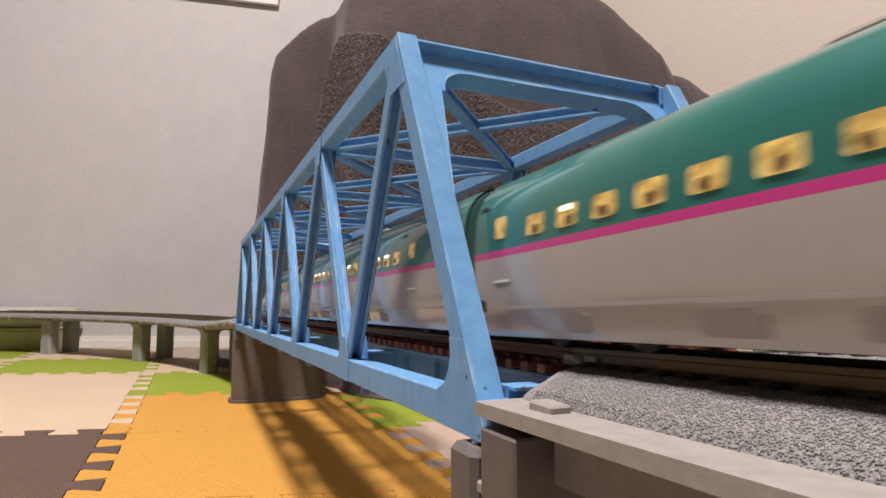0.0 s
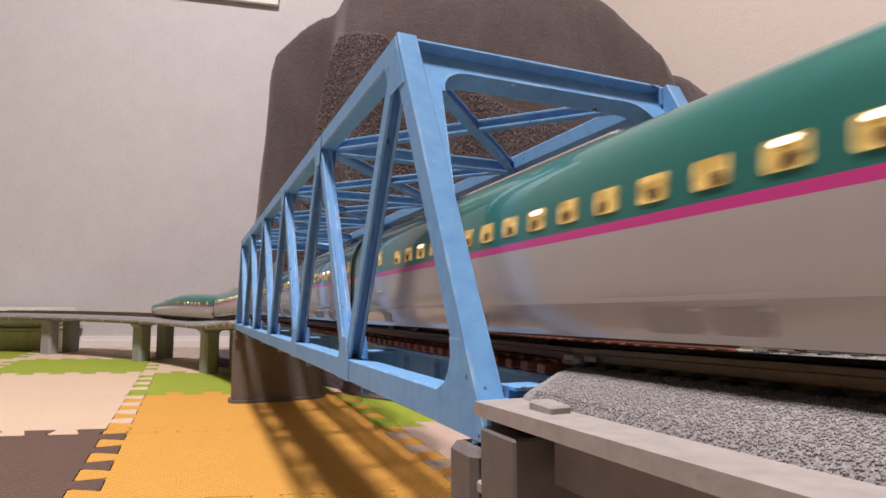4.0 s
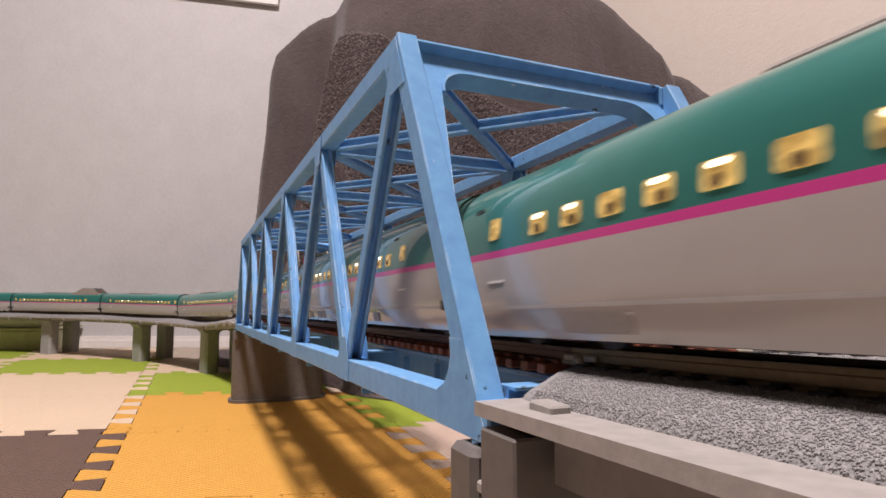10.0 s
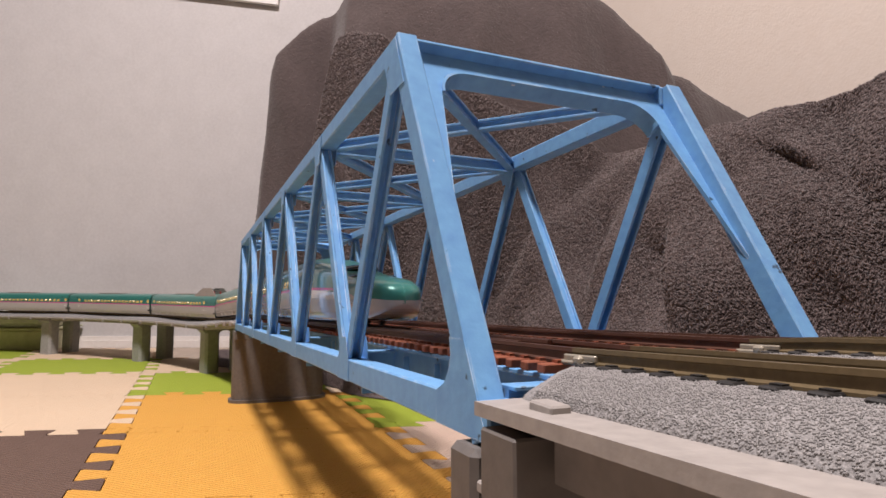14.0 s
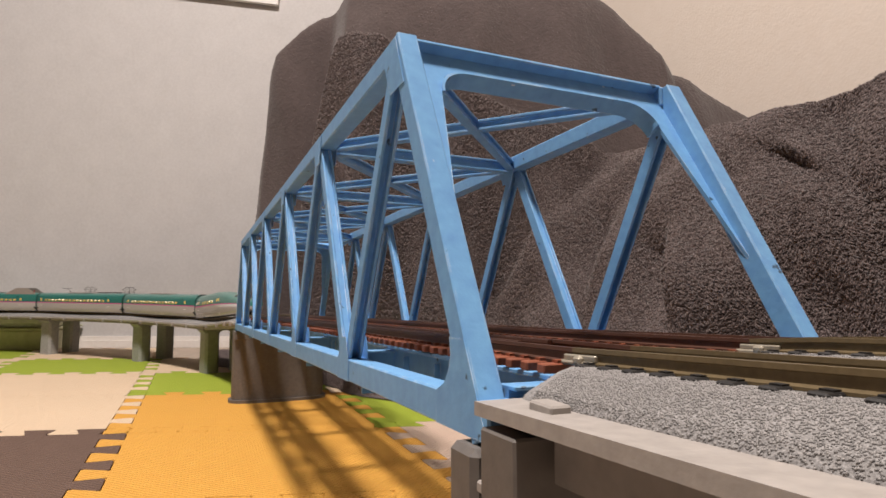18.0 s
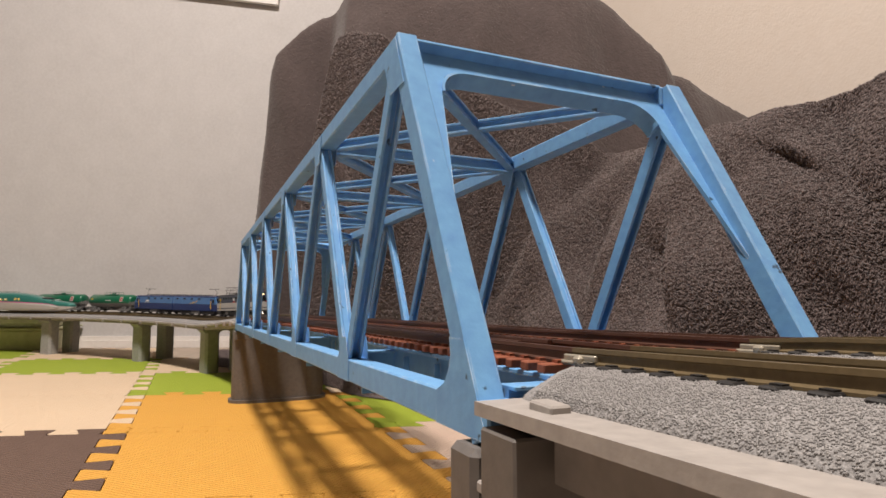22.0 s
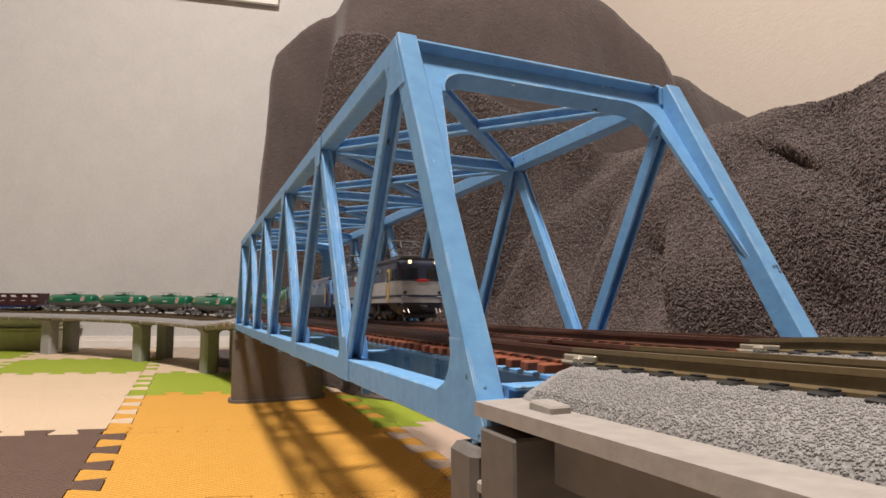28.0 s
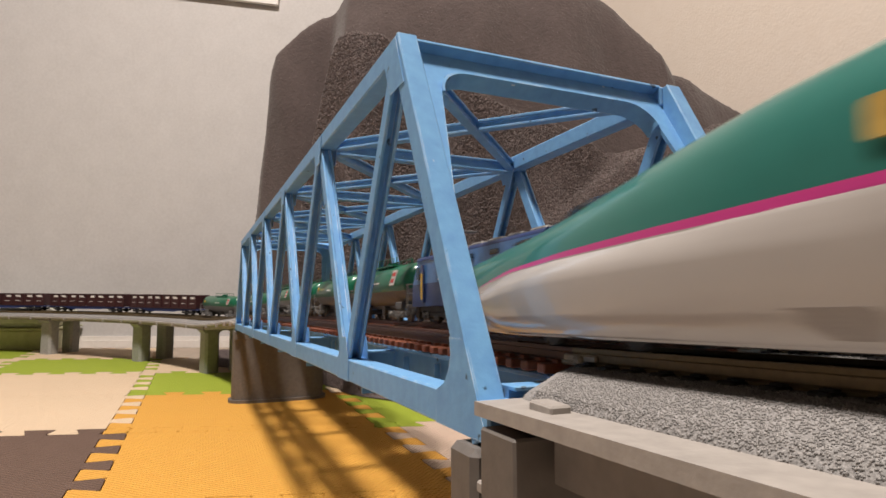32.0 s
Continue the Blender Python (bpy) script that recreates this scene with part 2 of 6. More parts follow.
def per_island(m, amount):
    """Each loose piece of a joined mesh gets a tone of its own."""
    nt = m.node_tree
    b = nt.nodes["Principled BSDF"]
    geo, hsv, mr = (nt.nodes.new(q) for q in ("ShaderNodeNewGeometry", "ShaderNodeHueSaturation", "ShaderNodeMapRange"))
    mr.inputs[3].default_value, mr.inputs[4].default_value = 1 - amount, 1 + amount
    nt.links.new(geo.outputs["Random Per Island"], mr.inputs[0])
    nt.links.new(mr.outputs[0], hsv.inputs["Value"])
    nt.links.new(b.inputs["Base Color"].links[0].from_socket, hsv.inputs["Color"])
    nt.links.new(hsv.outputs[0], b.inputs["Base Color"])


per_island(CURL, 0.34)
per_island(GRAIN_LIGHT, 0.15)


# ---- mesh helpers ----
def box(bm, x0, x1, y0, y1, z0, z1, bevel=0.0, m=None):
    r = bmesh.ops.create_cube(bm, size=1)
    vs = r["verts"]
    for v in vs:
        v.co = Vector((x0 if v.co.x < 0 else x1, y0 if v.co.y < 0 else y1, z0 if v.co.z < 0 else z1))
    if bevel:
        es = list({e for v in vs for e in v.link_edges})
        vs = list({v for f in bmesh.ops.bevel(bm, geom=es, offset=bevel, segments=1, affect="EDGES")["faces"] for v in f.verts})
    if m is not None:
        for v in vs:
            v.co = m @ v.co
    return vs


def beam(bm, a, b, wx, wn, side=Vector((1, 0, 0)), bevel=0.0006):
    """A bar from a to b: wx across along side, wn across the other way."""
    a, b = Vector(a), Vector(b)
    d = (b - a).normalized()
    x = (side - d * side.dot(d)).normalized()
    n = d.cross(x)
    m = Matrix((( x.x, d.x, n.x, a.x), (x.y, d.y, n.y, a.y), (x.z, d.z, n.z, a.z), (0, 0, 0, 1)))
    box(bm, -wx / 2, wx / 2, 0, (b - a).length, -wn / 2, wn / 2, bevel, m)


def rod(bm, a, b, r, seg=8):
    a, b = Vector(a), Vector(b)
    d = b - a
    q = d.to_track_quat("Z", "Y").to_matrix().to_4x4()
    bmesh.ops.create_cone(bm, cap_ends=True, segments=seg, radius1=r, radius2=r, depth=d.length,
                          matrix=Matrix.Translation((a + b) / 2) @ q)


def mesh_of(name, bm, material, smooth=False):
    me = bpy.data.meshes.new(name)
    bmesh.ops.recalc_face_normals(bm, faces=bm.faces)
    bm.to_mesh(me)
    bm.free()
    if smooth:
        for f in me.polygons:
            f.use_smooth = True
    for m in (material if isinstance(material, (list, tuple)) else [material]):
        me.materials.append(m)
    return me


def part(name, bm, material, parent, label="", smooth=False):
    ob = new(name, mesh_of(name, bm, material, smooth))
    ob.parent = parent
    return tagged(ob, label)


def box_part(name, dims, material, parent, label="", bevel=0.0004):
    bm = bmesh.new()
    box(bm, *dims, bevel)
    return part(name, bm, material, parent, label)


def pydata(name, verts, faces, material, parent=None, label="", smooth=False):
    me = bpy.data.meshes.new(name)
    me.from_pydata([tuple(v) for v in verts], [], faces)
    for f in me.polygons:
        f.use_smooth = smooth
    me.materials.append(material)
    ob = new(name, me)
    if parent:
        ob.parent = parent
    return tagged(ob, label)


def empty(name, label, category, group="", kind=""):
    return tagged(new(name), label, category, group, kind)


# ---- plan: the bridge's own space (x across, y along, z up from the chord's top) ----
P = 0.248 / 2
LEN, WID, HIGH, ZR = 6 * P, 0.1194, 0.1078, 0.0108
XN, XF = 0.031, 0.087
BRIDGE = Matrix(((0.91883, -0.39461, -0.00599, 0.00914), (0.39460, 0.91835, 0.03049, 0.12371),
                 (-0.00653, -0.03039, 0.99952, 0.12832), (0, 0, 0, 1)))
CANT, RAMP = 0.0065, 0.047       # cross slope of the bridge, and the climb of the line in front of it
ZV = 0.0980


# ---- the loop of double track: inner centre line every 5 mm ----
def build_loop():
    h0 = math.atan2(0.39461, 0.91835)
    g = lambda a: (-math.sin(a), math.cos(a))
    p = BRIDGE @ Vector((XN, LEN, ZR))
    segs = [(1 / 0.93, 0.93 * radians(35)), (1 / 1.3, 1.3 * radians(42))]
    pos, h = np.array([p.x, p.y]), h0

    def step(pos, h, k, ds):
        if k == 0:
            return pos + ds * np.array(g(h)), h
        h2 = h + k * ds
        return pos + np.array([math.cos(h2) - math.cos(h), math.sin(h2) - math.sin(h)]) / k, h2
    q, a = pos, h
    for k, ds in segs:
        q, a = step(q, a, k, ds)
    r, turn = 0.45, radians(122.0)
    q1, a1 = step(q, a, 1 / r, r * turn)
    rem = h0 + 2 * math.pi - a1
    off, _ = step(np.zeros(2), a1, 1 / r, r * rem)
    start = BRIDGE @ Vector((XN, -0.30, ZR))
    A = np.array([[-math.sin(a1), -math.sin(h0)], [math.cos(a1), math.cos(h0)]])
    d, e = np.linalg.solve(A, np.array([start.x, start.y]) - q1 - off)
    segs += [(1 / r, r * turn), (0, d), (1 / r, r * rem), (0, e)]
    near = BRIDGE @ Vector((XN, 0, ZR))
    segs = [(0, LEN)] + segs + [(0, 0.30)]
    total = sum(ds for k, ds in segs)
    pts, s0, pos, h = [], 0.0, np.array([near.x, near.y]), h0
    n = 1300
    si = 0
    for i in range(n + 1):
        s = total * i / n
        while si < len(segs) - 1 and s > s0 + segs[si][1]:
            pos, h = step(pos, h, *segs[si])
            s0 += segs[si][1]
            si += 1
        xy, hh = step(pos, h, segs[si][0], s - s0)
        pts.append((s, xy[0], xy[1], hh, segs[si][0]))
    return total, np.array(pts)


LOOP, LINE = build_loop()
Z_NEAR = (BRIDGE @ Vector((XN, 0, ZR))).z
Z_FAR = (BRIDGE @ Vector((XN, LEN, ZR))).z
S_OUT = np.concatenate([[0], np.cumsum(np.diff(LINE[:, 0]) * (1 + (XF - XN) * LINE[1:, 4]))])
LOOP_OUT = S_OUT[-1]


def ease(u):
    u = min(1.0, max(0.0, u))
    return u * u * (3 - 2 * u)


def track_point(s, off):
    """Rail-top point, heading and bank at s metres of the inner line, off metres to its right."""
    s = s % LOOP
    x, y, h = (np.interp(s, LINE[:, 0], LINE[:, c]) for c in (1, 2, 3))
    bank = 1.0 if s < LEN else 1 - ease((s - LEN) / 0.35)
    if s > LOOP - 1.0:
        bank = ease((s - LOOP + 1.0) / 0.6)
    if s < LEN:
        z = Z_NEAR + (Z_FAR - Z_NEAR) * s / LEN
    elif s < 2.4:
        z = Z_FAR + (ZV - Z_FAR) * ease((s - LEN) / 0.35)
    else:
        top = Z_NEAR + 0.3 * RAMP
        if s > LOOP - 0.3:
            z = Z_NEAR + (LOOP - s) * RAMP
        else:
            z = ZV + (top - ZV) * ease((s - 2.4) / (LOOP - 0.3 - 2.4))
    if off > 0.04:
        # the far track is packed up higher where it leaves the bridge towards the near end
        d = s - LOOP if s > LOOP / 2 else s
        z += 0.0017 * ease((0.03 - d) / 0.06) * (1 - ease((-0.4 - d) / 0.2))
    return Vector((x + off * math.cos(h), y + off * math.sin(h), z - CANT * off * bank)), h, bank


def s_inner(s_outer):
    k = math.floor(s_outer / LOOP_OUT)
    return np.interp(s_outer - k * LOOP_OUT, S_OUT, LINE[:, 0]) + k * LOOP


def car_pose(s, off, half):
    """The pose of a vehicle whose bogies stand half metres before and behind s."""
    if off:
        a, b = track_point(s_inner(s + half), off), track_point(s_inner(s - half), off)
    else:
        a, b = track_point(s + half, 0), track_point(s - half, 0)
    y = (a[0] - b[0]).normalized()
    up = Vector((0.0060 * (a[2] + b[2]) / 2, 0.0026 * (a[2] + b[2]) / 2, 1))
    x = y.cross(up).normalized()
    z = x.cross(y)
    c = (a[0] + b[0]) / 2
    return Matrix(((x.x, y.x, z.x, c.x), (x.y, y.y, z.y, c.y), (x.z, y.z, z.z, c.z), (0, 0, 0, 1)))


# ---- room ----
def slab(name, pts, z0, z1, material, label, category, kind="structure"):
    n = len(pts)
    vs = [(x, y, z0) for x, y in pts] + [(x, y, z1) for x, y in pts]
    fs = [tuple(range(n))[::-1], tuple(range(n, 2 * n))] + [(i, (i + 1) % n, n + (i + 1) % n, n + i) for i in range(n)]
    ob = pydata(name, vs, fs, material)
    return tagged(ob, label, category, "", kind)


CORNER = Vector((0.42, 1.735))
BACK_DIR = Vector((0.9976, 0.07)).normalized()
SIDE_DIR = Vector((0.3925, -0.9198))


def wall(name, a, d, length, inward, material, label):
    q = a + d * length
    o = -inward * 0.1
    ob = slab(name, [(a.x, a.y), (q.x, q.y), (q.x + o.x, q.y + o.y), (a.x + o.x, a.y + o.y)], -0.01, 2.4, material, label, "wall")
    return ob


in_back = Vector((BACK_DIR.y, -BACK_DIR.x))
in_side = Vector((SIDE_DIR.y, -SIDE_DIR.x))
wall("wall_back", CORNER + BACK_DIR * 0.1, -BACK_DIR, 3.6, in_back, PAPER_L, "pale grey mottled wallpaper on the back wall")
wall("wall_side", CORNER, SIDE_DIR, 4.6, in_side, PAPER_R, "cream textured wallpaper on the side wall")
far_left = CORNER - BACK_DIR * 3.5
# left and rear walls stay out of view; their dark colour weakens the fill light
wall("wall_left", far_left, SIDE_DIR, 4.6, -in_side, UNSEEN_DARK, "unseen wall opposite, dark brown to cut bounce light")
wall("wall_rear", far_left + SIDE_DIR * 4.5, BACK_DIR, 3.7, -in_back, UNSEEN_DARK, "unseen rear wall, dark brown to cut bounce light")
room = [CORNER, CORNER + SIDE_DIR * 4.6, far_left + SIDE_DIR * 4.6, far_left]
slab("ceiling", [(p.x, p.y) for p in room], 2.4, 2.45, CEIL, "unseen ceiling of the room, greyed to cut bounce light", "ceiling")
floor = slab("floor", [(p.x, p.y) for p in room], -0.03, -0.0105, FLOORWOOD, "pale wooden floor under the foam mats", "floor")
# skirting along the back wall: a body and a stepped top
for nm, z0, z1, th in (("baseboard", -0.01, 0.010, 0.010), ("trim", 0.010, 0.021, 0.005)):
    a, q = CORNER, far_left
    o = in_back * th
    slab(nm, [(a.x, a.y), (q.x, q.y), (q.x + o.x, q.y + o.y), (a.x + o.x, a.y + o.y)], z0, z1, SKIRTING, "white painted skirting along the back wall", "skirting")
lamp_body = empty("ceiling_lamp", "round white ceiling lamp above the track", "lamp")
bm = bmesh.new()
bmesh.ops.create_cone(bm, cap_ends=True, segments=40, radius1=0.24, radius2=0.24, depth=0.05, matrix=Matrix.Translation((LAMP_AT.x, LAMP_AT.y, 2.35)))
part("housing", bm, WHITE, lamp_body)

# framed board on the back wall
board = empty("picture_frame", "white framed board hung a little crooked on the wall", "frame")
bm = bmesh.new()
box(bm, -0.56, 0.0, -0.008, 0.004, 0.0, 0.014, 0.001)
box(bm, -0.56, 0.0, -0.008, 0.004, 0.386, 0.40, 0.001)
box(bm, -0.014, 0.0, -0.008, 0.004, 0.014, 0.386, 0.001)
box(bm, -0.56, -0.546, -0.008, 0.004, 0.014, 0.386, 0.001)
part("frame", bm, WHITE, board)
box_part("panel", (-0.546, -0.014, -0.003, 0.003, 0.014, 0.386), CREAM, board, "pale printed sheet")
bm = bmesh.new()
for i in range(5):
    box(bm, -0.075 + i * 0.011, -0.067 + i * 0.011, -0.0045, -0.003, 0.019, 0.026)
part("print", bm, UNDER, board, "small dark unreadable print")
board.matrix_world = pose(-0.488, 1.662, 0.984, 0, 4.6, 4.0)

# olive box by the wall behind the viaduct
gb = empty("storage_box", "olive green plastic storage box against the wall", "box")
box_part("body", (-0.55, 0.0, -0.16, 0.0, 0.0, 0.058), GREENBOX, gb, "olive green foot", 0.004)
box_part("rim", (-0.555, 0.004, -0.165, 0.004, 0.058, 0.063), GREENBOX, gb, "", 0.001)
box_part("lid", (-0.548, -0.002, -0.158, 0.0, 0.063, 0.112), PALEBOX, gb, "pale grey green lid", 0.012)
gb.matrix_world = pose(-1.00, 1.625, -0.0095, 0, 0, 4)


# ---- foam mats: jigsaw tiles ----
MQ = Vector((-0.349, 0.639))
M1 = Vector((-0.094, 0.222))
M2 = Vector((0.285, 0.036))


def mat_corner(i, j):
    return MQ + M2 * i + M1 * j


def foam_mat(i, j, color):
    """A tile with dovetail teeth that fit between its neighbours' teeth."""
    o, a, b = mat_corner(i, j), M2, M1
    la, lb = a.length, b.length
    ua, ub = a / la, b / lb
    dep, gap, flare, teeth = 0.0125, 0.0008, 0.0060, 0
    at = lambda x, y: o + ua * x + ub * y
    quads = [[at(dep, dep), at(la - dep, dep), at(la - dep, lb - dep), at(dep, lb - dep)]]
    quads.append([at(-dep, -dep), at(dep, -dep), at(dep, dep), at(-dep, dep)])
    for n, length, other, teeth in ((0, la, lb, 5), (1, lb, la, 4)):
        for k in range(2 * teeth):
            w = (length - 2 * dep) / (2 * teeth)
            p, q = dep + w * k, dep + w * (k + 1)
            if k % 2 == 0:
                y0, y1 = dep, -dep + 0.0011
            else:
                y0, y1 = other - dep, other + dep - 0.0011
            lo = [(p + flare / 2 + gap, y0), (q - flare / 2 - gap, y0), (q + flare / 2 - gap, y0 + (y1 - y0) * 0.86), (q + flare / 2 - gap - 0.0018, y1), (p - flare / 2 + gap + 0.0018, y1), (p - flare / 2 + gap, y0 + (y1 - y0) * 0.86)]
            quads.append([at(x, y) if n == 0 else at(y, x) for x, y in lo])
    bm = bmesh.new()
    for q in quads:
        top = [bm.verts.new((v.x, v.y, 0.0)) for v in q]
        low = [bm.verts.new((v.x, v.y, -0.0103)) for v in q]
        bm.faces.new(top)
        n = len(q)
        for k in range(n):
            bm.faces.new((top[k], low[k], low[(k + 1) % n], top[(k + 1) % n]))
    for f in bm.faces:
        f.normal_update()
    words = {"orange": "orange", "cream": "cream", "brown": "dark brown", "green": "lime green", "pink": "pale pink"}
    ob = new("foam_mat", mesh_of("foam_mat", bm, FOAM[color]))
    return tagged(ob, words[color] + " foam puzzle mat with jigsaw edges on the floor", "mat", "foam puzzle mats")


COLORS = {(0, -1): "orange", (0, 0): "orange", (0, 1): "green", (-1, -1): "brown", (-1, 0): "cream", (-1, 1): "cream",
          (-1, 2): "green", (-2, 2): "cream", (-2, 3): "green", (1, 0): "green", (1, -1): "pink", (0, 2): "cream", (-1, 3): "cream",
          (-2, 1): "cream", (-2, 0): "cream", (-2, -1): "brown", (1, 1): "cream", (0, -2): "orange", (-1, -2): "brown", (1, -2): "pink"}
for i in range(-4, 4):
    for j in range(-2, 4):
        if (i, j) in COLORS:
            foam_mat(i, j, COLORS[i, j])


# ---- truss bridge ----
bridge = empty("truss_bridge", "light blue double-track steel truss model bridge", "bridge")
bridge.matrix_world = BRIDGE
TW = 0.0078          # members' width across
X_L, X_R = TW / 2, WID - TW / 2
DW = 0.0052          # depth of a diagonal between its flanges


def node(side, kind, i):
    x = 0.0030 if side == 0 else WID - 0.0012
    return Vector((x, i * P, -0.004)) if kind == "B" else Vector((x, (i + 0.5) * P, HIGH - 0.004))


def h_beam(name, a, b, w, depth, parent, web=0.0022):
    """Two flanges facing left and right with a web between them."""
    bm = bmesh.new()
    t = 0.0012
    a, b = Vector(a), Vector(b)
    for sx in (-1, 1):
        o = Vector((sx * (depth / 2 - t / 2), 0, 0))
        beam(bm, a + o, b + o, t, w, bevel=0.0003)
    d = (b - a).normalized()
    n = Vector((1, 0, 0)).cross(d)
    n = n if n.z > 0 else -n
    beam(bm, a + n * (w / 2 - web / 2 - 0.0006), b + n * (w / 2 - web / 2 - 0.0006), depth - 2 * t, 0.0012, bevel=0)
    return part(name, bm, BLUE, parent)


for side in (0, 1):
    x = X_L if side == 0 else X_R
    bm = bmesh.new()
    beam(bm, (x, -0.001, -0.00425), (x, LEN + 0.001, -0.00425), TW, 0.0085, bevel=0.0005)
    part("bottom_chord", bm, BLUE, bridge)
    bm = bmesh.new()
    beam(bm, (x, 0.5 * P, HIGH - 0.0038), (x, 5.5 * P, HIGH - 0.0038), TW, 0.0076, bevel=0.0005)
    part("top_chord", bm, BLUE, bridge)
    out = -1 if side == 0 else 1
    # end posts: a box with a thin cover plate on the slanted face
    for e, t in ((0, 0), (6, 5)):
        a = Vector((x, e * P + (0.0035 if e == 0 else -0.0035), -0.0085))
        b = Vector((x, (t + 0.5) * P + (0.0012 if e == 0 else -0.0012), HIGH - 0.0012))
        bm = bmesh.new()
        a.x = b.x = 0.0034 if side == 0 else WID - 0.0034
        beam(bm, a, b, 0.0068, 0.0074, bevel=0.0004)
        post = part("end_post", bm, BLUE, bridge)
    for i in range(0, 6):
        if i < 5:
            h_beam("diagonal", node(side, "T", i) + Vector((0, 0.002, -0.002)), node(side, "B", i + 1) + Vector((0, -0.0022, 0.002)), 0.0060, DW, bridge)
        if i > 0:
            h_beam("diagonal", node(side, "B", i) + Vector((0, 0.0022, 0.002)), node(side, "T", i) + Vector((0, -0.002, -0.002)), 0.0062, DW, bridge)
    # gusset plates, outside and inside
    for i in range(0, 7):
        for s in (-1, 1):
            if i in (0, 6) and s == (1 if side == 0 else -1):
                continue
            g = x + s * (TW / 2 + 0.0001)
            y = i * P
            bm = bmesh.new()
            pts = [(-0.0090, -0.0084), (0.0090, -0.0084), (0.0085, -0.001), (0.0042, 0.0085), (-0.0042, 0.0085), (-0.0085, -0.001)]
            if i in (0, 6):
                pts = [(-0.0005, -0.0084), (0.027, -0.0084), (0.027, -0.0006), (0.0222, 0.0016), (0.0192, 0.0050), (0.0181, 0.0090), (0.0188, 0.0128), (0.0108, 0.0128)]
                g = x + s * (TW / 2 - 0.0001)
            pts = [(y + (q[0] if i < 6 else -q[0]), q[1]) for q in pts]
            f = [bm.verts.new((g, q[0], q[1])) for q in pts]
            face = bm.faces.new(f)
            ext = bmesh.ops.extrude_face_region(bm, geom=[face])
            for v in [v for v in ext["geom"] if isinstance(v, bmesh.types.BMVert)]:
                v.co.x += s * 0.0002
            part("gusset_plate", bm, BLUE, bridge)
    for i in range(0, 6):
        for s in (-1, 1):
            if i in (0, 5) and s == (1 if side == 0 else -1):
                continue
            g = x + s * (TW / 2 + 0.0001)
            y = (i + 0.5) * P
            bm = bmesh.new()
            pts = [(y - 0.009, HIGH - 0.001), (y + 0.009, HIGH - 0.001), (y + 0.008, HIGH - 0.008), (y + 0.005, HIGH - 0.015), (y - 0.005, HIGH - 0.015), (y - 0.008, HIGH - 0.008)]
            if i in (0, 5):
                e = 1 if i == 0 else -1
                pts = [(y + e * q[0], q[1]) for q in ((-0.001, HIGH - 0.001), (0.011, HIGH - 0.001), (0.0095, HIGH - 0.008), (0.0035, HIGH - 0.019), (-0.0095, HIGH - 0.019))]
            f = [bm.verts.new((g, q[0], q[1])) for q in pts]
            face = bm.faces.new(f)
            ext = bmesh.ops.extrude_face_region(bm, geom=[face])
            for v in [v for v in ext["geom"] if isinstance(v, bmesh.types.BMVert)]:
                v.co.x += s * 0.0002
            part("gusset_plate", bm, BLUE, bridge)


